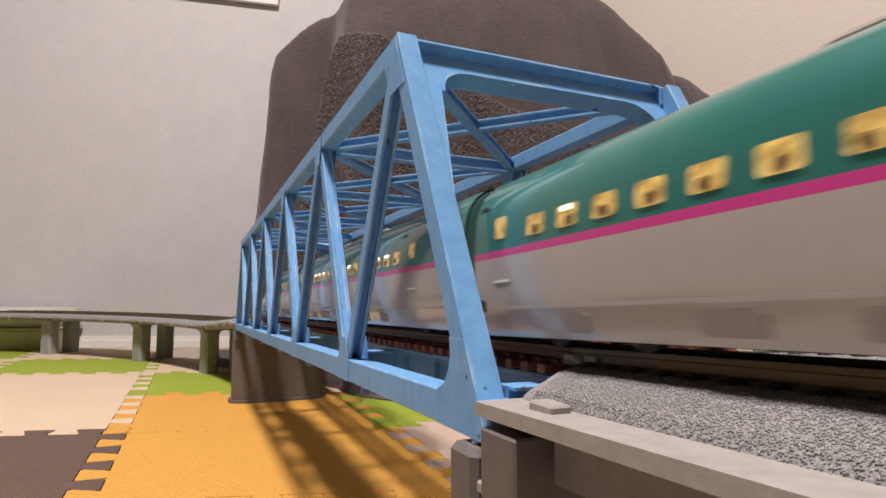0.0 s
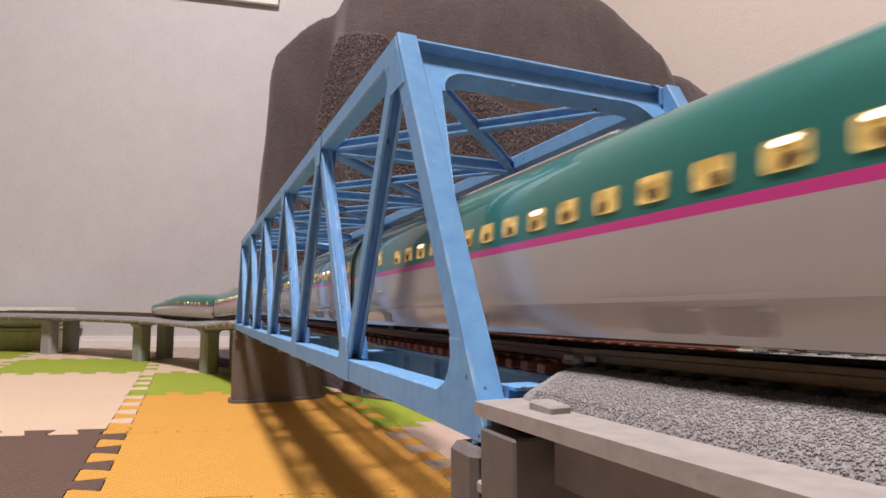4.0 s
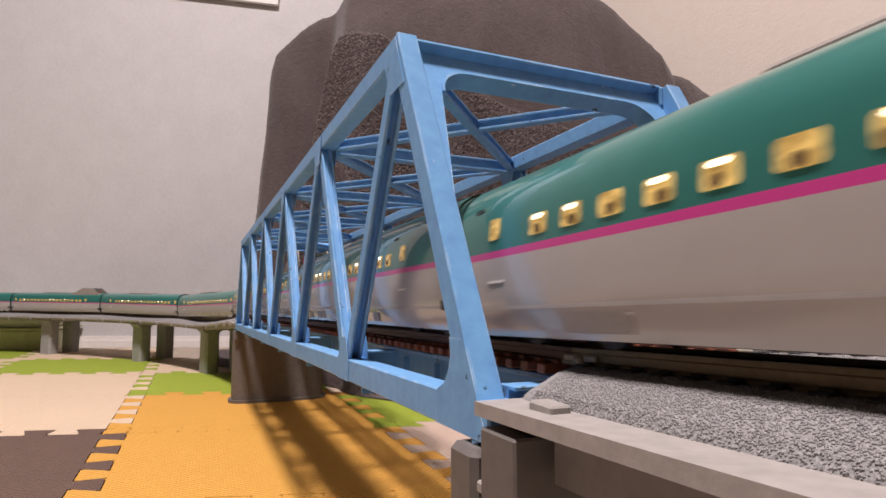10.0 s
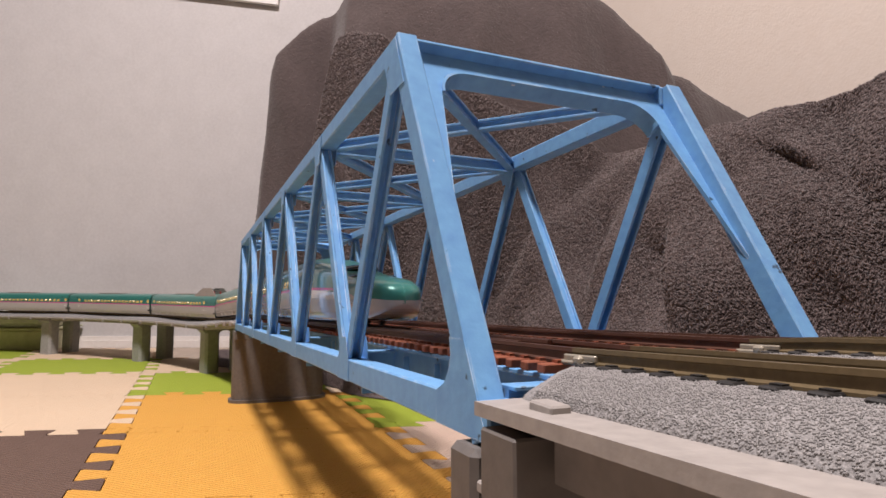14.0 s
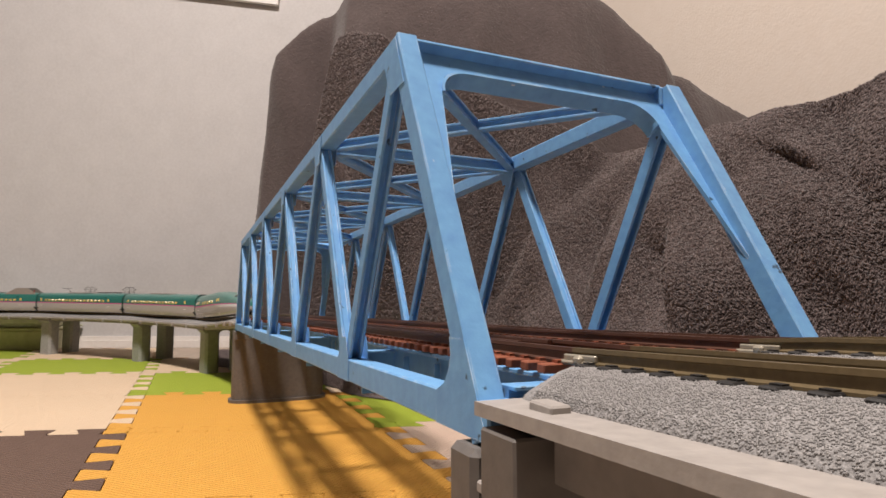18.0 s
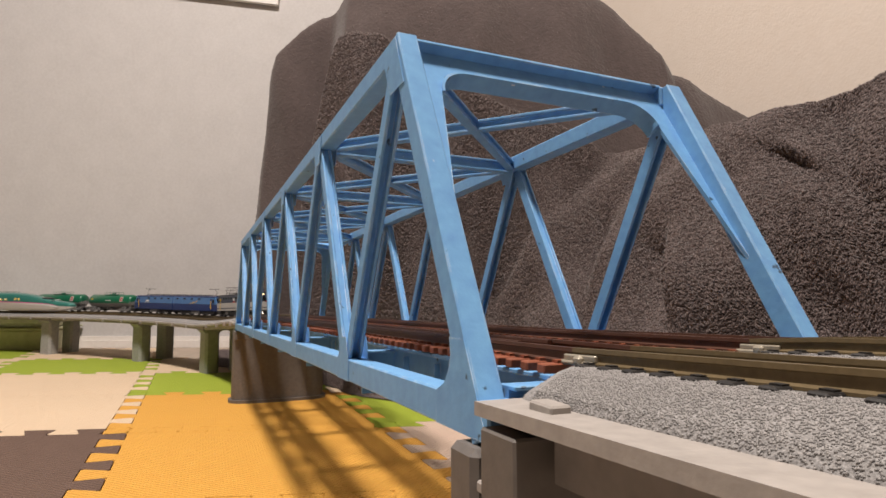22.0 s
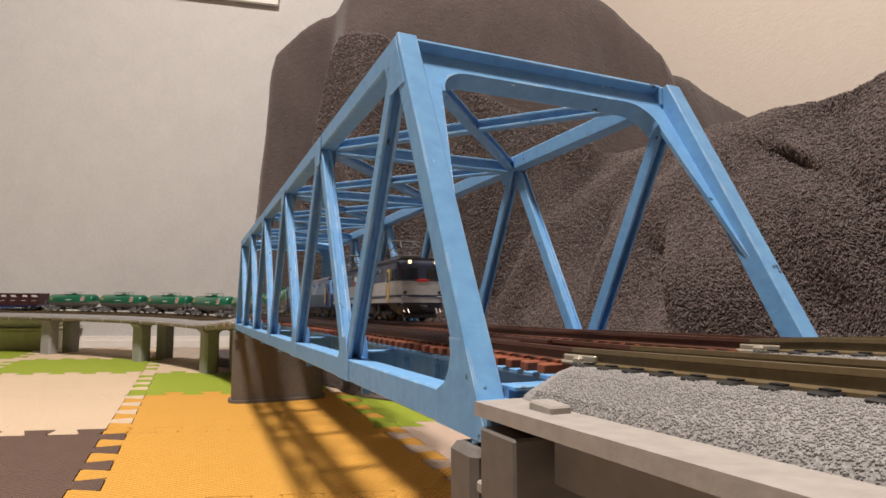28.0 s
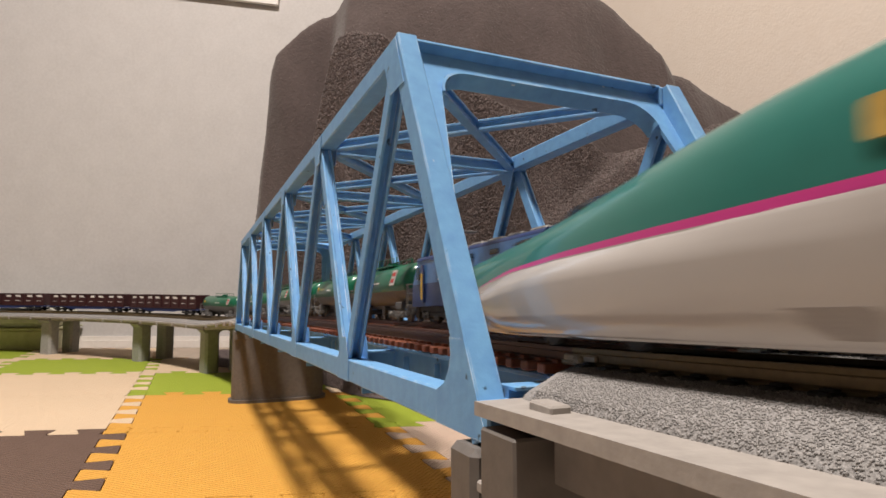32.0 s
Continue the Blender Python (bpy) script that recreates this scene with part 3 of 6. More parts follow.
def portal(sign):
    """The plate between two end posts, with rounded inner corners and a top flange."""
    ang = math.atan2(P / 2, HIGH)
    y0 = 0.0035 if sign > 0 else LEN - 0.0035
    length = math.hypot(P / 2, HIGH)
    up = Vector((0, sign * math.sin(ang), math.cos(ang)))
    nrm = Vector((0, -sign * math.cos(ang), math.sin(ang)))
    org = Vector((0, y0, -0.0085 + 0.004))
    at = lambda x, h, d: org + Vector((x, 0, 0)) + up * h + nrm * d
    x0, x1 = 0.0067, WID - 0.0067
    top, mid, r, foot = length + 0.0032, length - 0.0050, 0.0115, length - 0.078
    inner = [(x0, foot)]
    xa = x0 + 0.0078
    for k in range(0, 9):
        a = math.pi - k / 8 * math.pi / 2
        inner.append((xa + r + r * math.cos(a), mid - r + r * math.sin(a)))
    inner = inner[:1] + [(xa * 0.62 + x0 * 0.38, mid - r - 0.024)] + inner[1:]
    right = [(WID - q[0], q[1]) for q in inner[::-1]]
    ring = inner + right
    half = len(ring)
    bm = bmesh.new()
    lows = [bm.verts.new(at(q[0], q[1], -0.001)) for q in ring]
    tops = [bm.verts.new(at(min(max(q[0], x0), x1), top, -0.001)) for q in ring]
    # sides: outer boundary follows the posts
    for k in range(half):
        if ring[k][0] <= xa + 0.0001 and k < half // 2:
            tops[k].co = at(x0, ring[k][1] + 0.0006 if k else foot + 0.0004, -0.001)
        if ring[k][0] >= WID - xa - 0.0001 and k >= half // 2:
            tops[k].co = at(x1, ring[k][1] + 0.0006 if k < half - 1 else foot + 0.0004, -0.001)
    c0, c1 = bm.verts.new(at(x0, top, -0.001)), bm.verts.new(at(x1, top, -0.001))
    faces = []
    for k in range(half - 1):
        faces.append(bm.faces.new((lows[k], lows[k + 1], tops[k + 1], tops[k])))
    li = max(k for k in range(half // 2) if tops[k].co.x <= x0 + 1e-6)
    ri = min(k for k in range(half // 2, half) if tops[k].co.x >= x1 - 1e-6)
    faces.append(bm.faces.new((tops[li], tops[li + 1], c0)))
    faces.append(bm.faces.new((tops[ri], c1, tops[ri - 1])))
    ext = bmesh.ops.extrude_face_region(bm, geom=faces)
    for v in [v for v in ext["geom"] if isinstance(v, bmesh.types.BMVert)]:
        v.co += nrm * 0.0014
    pl = part("portal_plate", bm, BLUE, bridge)
    # flange that runs round the opening, and the flange on top
    bm = bmesh.new()
    for k in range(2, half - 3):
        a, b = ring[k], ring[k + 1]
        va = [bm.verts.new(at(q[0], q[1] + dz, dd)) for q, dz, dd in ((a, 0, 0.0012), (b, 0, 0.0012), (b, 0, -0.0058), (a, 0, -0.0058))]
        bm.faces.new(va)
    bmesh.ops.remove_doubles(bm, verts=bm.verts, dist=0.00005)
    bmesh.ops.solidify(bm, geom=list(bm.faces), thickness=0.0009)
    part("opening_flange", bm, BLUE, pl)
    bm = bmesh.new()
    beam(bm, at(0.0066, top + 0.0002, 0.0008), at(WID - 0.0066, top + 0.0002, 0.0008), 0.0072, 0.0016, side=nrm, bevel=0.0003)
    part("top_flange", bm, BLUE, pl)


portal(1)
portal(-1)
ZT = HIGH - 0.0052


def i_strut(name, a, b, w=0.0052, h=0.0056):
    bm = bmesh.new()
    t = 0.0011
    for dz in (-h / 2, h / 2):
        d = Vector((0, 0, dz))
        beam(bm, Vector(a) + d, Vector(b) + d, t, w, side=Vector((0, 0, 1)), bevel=0.0002)
    beam(bm, a, b, h, 0.0012, side=Vector((0, 0, 1)), bevel=0)
    return part(name, bm, BLUE, bridge)


for i in range(0, 6):
    y = (i + 0.5) * P
    if 0 < i < 5:
        i_strut("cross_strut", (TW, y, ZT), (WID - TW, y, ZT))
    if i < 5:
        i_strut("wind_brace", (TW, y + 0.004, ZT), (WID - TW, y + P - 0.004, ZT), 0.0046, 0.0042)
        i_strut("wind_brace", (WID - TW, y + 0.004, ZT + 0.0002), (TW, y + P - 0.004, ZT + 0.0002), 0.0046, 0.0038)
# floor beams and stringers below the tracks
for i in range(0, 7):
    y = min(max(i * P, 0.005), LEN - 0.005)
    bm = bmesh.new()
    beam(bm, (TW, y, -0.006), (WID - TW, y, -0.006), 0.0016, 0.017, side=Vector((0, 1, 0)), bevel=0)
    beam(bm, (TW, y, 0.0022), (WID - TW, y, 0.0022), 0.007, 0.001, side=Vector((0, 1, 0)), bevel=0.0002)
    part("floor_beam", bm, BLUE, bridge)
for xc in (XN - 0.009, XN + 0.009, XF - 0.009, XF + 0.009):
    bm = bmesh.new()
    beam(bm, (xc, 0.006, -0.0070), (xc, LEN - 0.006, -0.0070), 0.0014, 0.0200, bevel=0)
    beam(bm, (xc, 0.006, 0.0036), (xc, LEN - 0.006, 0.0036), 0.005, 0.0012, bevel=0.0002)
    for k in range(24):
        y = 0.012 + (LEN - 0.024) * k / 23
        box(bm, xc - 0.003, xc + 0.003, y - 0.0004, y + 0.0004, -0.0165, 0.0012)
    part("stringer", bm, BLUE, bridge)


# ---- tracks ----
def sweep(name, prof, s0, s1, off, material, parent, step=0.02, label="", smooth=False):
    n = max(2, int((s1 - s0) / step))
    vs, fs, m = [], [], len(prof)
    for k in range(n + 1):
        p, h, bank = track_point(s0 + (s1 - s0) * k / n, off)
        right = Vector((math.cos(h), math.sin(h), -CANT * bank))
        for a, b in prof:
            vs.append(p + right * a + Vector((0, 0, b)))
    for k in range(n):
        for j in range(m):
            fs.append((k * m + j, k * m + (j + 1) % m, (k + 1) * m + (j + 1) % m, (k + 1) * m + j))
    fs += [tuple(range(m))[::-1], tuple(range(n * m, n * m + m))]
    return pydata(name, vs, fs, material, parent, label, smooth)


RAILPROF = [(-0.0013, -0.0036), (-0.0013, -0.0031), (-0.00045, -0.0027), (-0.00045, -0.0012), (-0.0008, -0.0009), (-0.0007, 0.0),
            (0.0007, 0.0), (0.0008, -0.0009), (0.00045, -0.0012), (0.00045, -0.0027), (0.0013, -0.0031), (0.0013, -0.0036)]
GAUGE = 0.0165


def shift(prof, d):
    return [(a + d, b) for a, b in prof]


bm = bmesh.new()
box(bm, -0.0150, 0.0150, -0.0016, 0.0016, -0.0058, -0.0036, 0.0003)
for d in (-1, 1):
    for e in (-1, 1):
        box(bm, d * GAUGE / 2 + e * 0.0020 - 0.0008, d * GAUGE / 2 + e * 0.0020 + 0.0008, -0.0011, 0.0011, -0.0037, -0.0029)
TIE_MESH = mesh_of("sleeper", bm, TIE_RUST)
bm = bmesh.new()
box(bm, -0.0129, 0.0129, -0.0016, 0.0016, -0.0062, -0.0031, 0.0003)
for d in (-1, 1):
    for e in (-1, 1):
        box(bm, d * GAUGE / 2 + e * 0.0020 - 0.0008, d * GAUGE / 2 + e * 0.0020 + 0.0008, -0.0010, 0.0010, -0.0037, -0.0028)
TIE_MESH_DARK = mesh_of("sleeper", bm, TIE_BLACK)


def ties(parent, me, s0, s1, off, pitch=0.0073):
    n = int((s1 - s0) / pitch)
    for k in range(n + 1):
        p, h, bank = track_point(s0 + k * pitch, off)
        ob = new("sleeper", me)
        ob.parent = parent
        ob.matrix_world = Matrix.Translation(p) @ Euler((0, CANT * bank, h)).to_matrix().to_4x4()


def ballast_profile():
    return [(-0.0250, -0.0122), (-0.0238, -0.0098), (-0.0226, -0.0082), (-0.0160, -0.0046), (-0.0128, -0.0037), (0.0128, -0.0037), (0.0160, -0.0046), (0.0226, -0.0082), (0.0238, -0.0098), (0.0250, -0.0122)]


# hidden rest of the loop
rest = empty("ballast_track", "rest of the loop of ballasted model railway track", "track", "ballasted tracks", "structure")
for off in (0.0, XF - XN):
    for d in (-1, 1):
        sweep("rail", shift(RAILPROF, d * GAUGE / 2), 2.15, LOOP - 0.62, off, RAIL, rest, 0.03)
    sweep("ballast_bed", ballast_profile(), 2.15, LOOP - 0.62, off, BALLAST, rest, 0.03)


def ballast_end(off, parent):
    """The bed slopes down to the deck in a rounded end before the bridge."""
    prof = ballast_profile()
    vs, fs, m = [], [], len(prof)
    steps = [(-0.0066, 1.0), (-0.0048, 0.97), (-0.0030, 0.86), (-0.0016, 0.66), (-0.0007, 0.40), (-0.0003, 0.0)]
    for s, f in steps:
        p, h, bank = track_point(s, off)
        right = Vector((math.cos(h), math.sin(h), -CANT * bank))
        for a, b in prof:
            vs.append(p + right * a * (0.90 + 0.10 * f) + Vector((0, 0, -0.0122 + (b + 0.0122) * f)))
    for k in range(len(steps) - 1):
        for j in range(m - 1):
            fs.append((k * m + j, k * m + j + 1, (k + 1) * m + j + 1, (k + 1) * m + j))
    pydata("ballast_end", vs, fs, BALLAST, parent, "speckled grey ballast", True)


for off, side in ((0.0, "near"), (XF - XN, "far")):
    tr = empty("bridge_track", "brown model railway track with rust red sleepers on the bridge", "track", "bridge tracks", "structure")
    for d in (-1, 1):
        sweep("rail", shift(RAILPROF, d * GAUGE / 2), 0.0, LEN, off, RAIL_RUST, tr, 0.1)
        sweep("guard_rail", shift(RAILPROF, d * (GAUGE / 2 - 0.0034)), 0.03, LEN - 0.03, off, RAIL_RUST, tr, 0.1)
    ties(tr, TIE_MESH, 0.004, LEN - 0.003, off)
    for s0, s1, tie_to in ((LEN, 2.15, 0), (-0.62, 0.0, 1)):
        tr = empty("ballast_track", "model railway track with dark sleepers in speckled grey ballast", "track", "ballasted tracks", "structure")
        for d in (-1, 1):
            sweep("rail", shift(RAILPROF, d * GAUGE / 2), s0, s1 - 0.0003, off, RAIL, tr, 0.02)
        sweep("ballast_bed", ballast_profile(), s0 + (0.001 if not tie_to else 0), s1 - (0.0065 if tie_to else 0), off, BALLAST, tr, 0.02, "speckled grey ballast")
        ties(tr, TIE_MESH_DARK, s0 + 0.004 if not tie_to else -0.30, s1 - 0.004, off)
        if tie_to:
            ballast_end(off, tr)
            # rail joiners, bright, at the joint with the bridge
            for d in (-1, 1):
                bm = bmesh.new()
                box(bm, d * GAUGE / 2 - 0.0018, d * GAUGE / 2 + 0.0018, -0.008, 0.004, -0.0038, -0.0027, 0.0004)
                box(bm, d * GAUGE / 2 - 0.0024, d * GAUGE / 2 + 0.0024, -0.0045, -0.0015, -0.0036, -0.0016, 0.0006)
                box(bm, d * GAUGE / 2 - 0.0013, d * GAUGE / 2 + 0.0013, -0.0085, 0.003, -0.0029, -0.0014, 0.0003)
                j = part("rail_joiner", bm, JOINER, tr, "pale plastic rail joiner")
                p, h, bank = track_point(0.0, off)
                j.matrix_world = Matrix.Translation(p) @ Euler((-RAMP, CANT * bank, h)).to_matrix().to_4x4()


def grains():
    """Loose stones of the ballast bed beside the camera."""
    rng = random.Random(5)
    for name, material, count in (("ballast_grains", GRAIN_LIGHT, 30000), ("ballast_grains", GRAIN_DARK, 15000)):
        vs, fs = [], []
        for k in range(count):
            off = 0.0 if rng.random() < 0.75 else XF - XN
            s = -0.007 - rng.random() ** 1.3 * 0.22
            a = rng.uniform(-0.0240, 0.0165)
            if rng.random() < 0.6:
                a = rng.uniform(-0.0240, -0.0105)
            prof = ballast_profile()
            b = np.interp(a, [q[0] for q in prof], [q[1] for q in prof])
            if off == 0.0 and abs(a) < 0.0105 or abs(abs(a - 0) - GAUGE / 2) < 0.0018:
                a = -0.0106 - rng.random() * 0.0135
                b = np.interp(a, [q[0] for q in prof], [q[1] for q in prof])
            if rng.random() < 0.10:
                s = -0.0004 - 0.0062 * rng.random()
                a *= 0.97
                b = -0.0122 + (b + 0.0122) * float(np.interp(-s, [0.0003, 0.0007, 0.0016, 0.0030, 0.0048, 0.0066], [0.0, 0.40, 0.66, 0.86, 0.97, 1.0]))
            p, h, bank = track_point(s, off)
            r = rng.uniform(0.00014, 0.00030)
            c = p + Vector((math.cos(h), math.sin(h), -CANT)) * a + Vector((0, 0, b))
            i0 = len(vs)
            for d in ((1, 0, 0), (-1, 0, 0), (0, 1, 0), (0, -1, 0), (0, 0, 1), (0, 0, -1)):
                vs.append(c + Vector(d) * r * rng.uniform(0.7, 1.2))
            for f in ((0, 2, 4), (2, 1, 4), (1, 3, 4), (3, 0, 4), (2, 0, 5), (1, 2, 5), (3, 1, 5), (0, 3, 5)):
                fs.append(tuple(i0 + q for q in f))
        ob = pydata(name, vs, fs, material, smooth=True)
        tagged(ob, "loose grey stones of the model ballast", "ballast", "", "stuff")


grains()
MID = (XF - XN) / 2
DECK = [(-0.062, -0.0102), (-0.062, -0.0130), (-0.058, -0.0138), (-0.052, -0.0142), (-0.052, -0.030), (0.052, -0.030), (0.052, -0.0142),
        (0.058, -0.0138), (0.062, -0.0130), (0.062, -0.0102)]
DECK_END = [q for q in DECK if q[1] > -0.02]


def viaduct(s0, s1, name_label, bare=0.0, deep=-0.0195, wide=0.044, gap=0.006):
    v = empty("viaduct", name_label, "viaduct", "viaduct spans", "structure")
    sweep("deck_slab", DECK_END, s0, s1, MID, CONCRETE, v, 0.02)
    a, b = s0 + bare, s1 - gap
    # the near, wide girder takes the tone with shade painted in
    sweep("girder", [(-wide, -0.0143), (-wide, deep), (wide, deep), (wide, -0.0143)], a, b, MID, CONCRETE if bare == 0.0 and wide < 0.05 else GIRDER_SHADED, v, 0.02)
    return v


def on_track(s, off, ob):
    p, h, bank = track_point(s, off)
    ob.matrix_world = Matrix.Translation(p) @ Euler((0, CANT * bank, h)).to_matrix().to_4x4()


cuts = [LEN + 0.002, 1.053, 1.322, 1.627, 1.95, 2.15]
for a, b in zip(cuts, cuts[1:]):
    v = viaduct(a, b - 0.0012, "grey plastic double-track viaduct deck on piers")
    for k in range(int((b - a) / 0.066)):
        s = a + 0.033 + k * 0.066
        bm = bmesh.new()
        box(bm, -0.0645, -0.0595, -0.0012, 0.0012, -0.0162, -0.0099, 0.0003)
        r = part("bracket", bm, CONCRETE, v)
        on_track(s, MID, r)
        bm = bmesh.new()
        box(bm, -0.0605, -0.0565, -0.018, 0.018, -0.0105, -0.0095, 0.0002)
        r = part("cable_lid", bm, CONCRETE, v)
        on_track(s + 0.033, MID, r)
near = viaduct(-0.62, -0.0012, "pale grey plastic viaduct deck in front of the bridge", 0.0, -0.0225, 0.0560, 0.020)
bm = bmesh.new()
box(bm, -0.0575, -0.0530, -0.0105, -0.0030, -0.0105, -0.0083, 0.0004)
r = part("cable_lid", bm, CONCRETE, near)
on_track(-0.012, MID, r)
for s in (-0.2, -0.3):
    bm = bmesh.new()
    box(bm, -0.0605, -0.0565, -0.012, 0.012, -0.0105, -0.0095, 0.0004)
    r = part("cable_lid", bm, CONCRETE, near)
    on_track(s, MID, r)
cuts = [2.15 + (LOOP - 2.77) * k / 10 for k in range(11)]
for a, b in zip(cuts, cuts[1:]):
    viaduct(a, b - 0.0012, "grey plastic double-track viaduct deck on piers")


def column_profile(w, d, c):
    return [(-w, -d + c), (-w + c, -d), (w - c, -d), (w, -d + c), (w, d - c), (w - c, d), (-w + c, d), (-w, d - c)]


def prism(bm, pts, z0, z1, taper=1.0):
    lo = [bm.verts.new((x, y, z0)) for x, y in pts]
    hi = [bm.verts.new((x * taper, y * taper, z1)) for x, y in pts]
    n = len(pts)
    bm.faces.new(lo[::-1])
    bm.faces.new(hi)
    for k in range(n):
        bm.faces.new((lo[k], lo[(k + 1) % n], hi[(k + 1) % n], hi[k]))


def twin_pier(s):
    p, h, bank = track_point(s, MID)
    pier = empty("viaduct_pier", "grey plastic twin-column viaduct pier on the mats", "pier", "viaduct piers")
    top = p.z - 0.0197
    for sx in (-1, 1):
        bm = bmesh.new()
        prism(bm, [(x + sx * 0.0275, y) for x, y in column_profile(0.0130, 0.0155, 0.004)], 0.0, top - 0.006)
        part("column", bm, PIER_GREY, pier)
    bm = bmesh.new()
    vs = [(-0.0405, -0.006), (-0.0470, 0.0), (0.0470, 0.0), (0.0405, -0.006), (0.0145, -0.006), (0.010, -0.002), (-0.010, -0.002), (-0.0145, -0.006)]
    f = [bm.verts.new((x, -0.0145, top + z)) for x, z in vs]
    face = bm.faces.new(f)
    ext = bmesh.ops.extrude_face_region(bm, geom=[face])
    for v in [v for v in ext["geom"] if isinstance(v, bmesh.types.BMVert)]:
        v.co.y += 0.029
    part("cap", bm, PIER_GREY, pier)
    pier.matrix_world = Matrix.Translation((p.x, p.y, 0.0)) @ Euler((0, 0, h)).to_matrix().to_4x4()


for s in (1.063, 1.336, 1.641, 1.964):
    twin_pier(s)
for k in range(11):
    twin_pier(2.12 + (LOOP - 2.62) * k / 11 + 0.1)


def oval_pier(s, mid_off, label, w=0.062, d=0.021, split=False):
    p, h, bank = track_point(s, MID)
    pier = empty("bridge_pier", label, "pier", "bridge piers")
    top = p.z - ZR - 0.0088
    pts = []
    for k in range(32):
        a = 2 * math.pi * k / 32
        pts.append((math.copysign(abs(math.cos(a)) ** 0.55 * w, math.cos(a)), math.copysign(abs(math.sin(a)) ** 0.7 * d, math.sin(a))))
    bm = bmesh.new()
    prism(bm, pts, 0.003, top - 0.006)
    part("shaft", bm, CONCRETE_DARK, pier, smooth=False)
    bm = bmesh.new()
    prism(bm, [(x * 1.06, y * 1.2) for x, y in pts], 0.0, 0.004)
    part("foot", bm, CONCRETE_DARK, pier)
    for sy in (-1, 1):
        bm = bmesh.new()
        y0, y1 = (0.0012, d * 0.9) if sy > 0 else (-d * 0.9, -0.0012)
        box(bm, -w * 0.98, w * 0.98, y0, y1, top - 0.012, top - 0.001, 0.0006)
        part("bearing_shelf", bm, CONCRETE_DARK, pier)
    pier.matrix_world = Matrix.Translation((p.x, p.y, 0)) @ Euler((0, 0, h)).to_matrix().to_4x4()
    return pier


oval_pier(LEN, 0, "dark grey brown oval bridge pier on the orange mat")
# near pier: two halves with a slot between them
np_ = empty("bridge_pier", "grey brown bridge pier carrying bridge and viaduct ends", "pier", "bridge piers")
np_.matrix_world = BRIDGE
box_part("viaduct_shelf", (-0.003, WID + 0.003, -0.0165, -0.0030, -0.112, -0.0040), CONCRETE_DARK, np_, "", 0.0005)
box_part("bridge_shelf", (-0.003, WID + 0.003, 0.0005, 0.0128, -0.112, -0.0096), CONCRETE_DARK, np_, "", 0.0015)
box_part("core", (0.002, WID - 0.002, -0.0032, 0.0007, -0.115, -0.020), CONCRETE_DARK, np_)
for zc in (-0.0165, -0.024):
    box_part("lug", (-0.0022, 0.003, -0.0028, 0.0005, zc - 0.0012, zc + 0.0012), CONCRETE, np_)


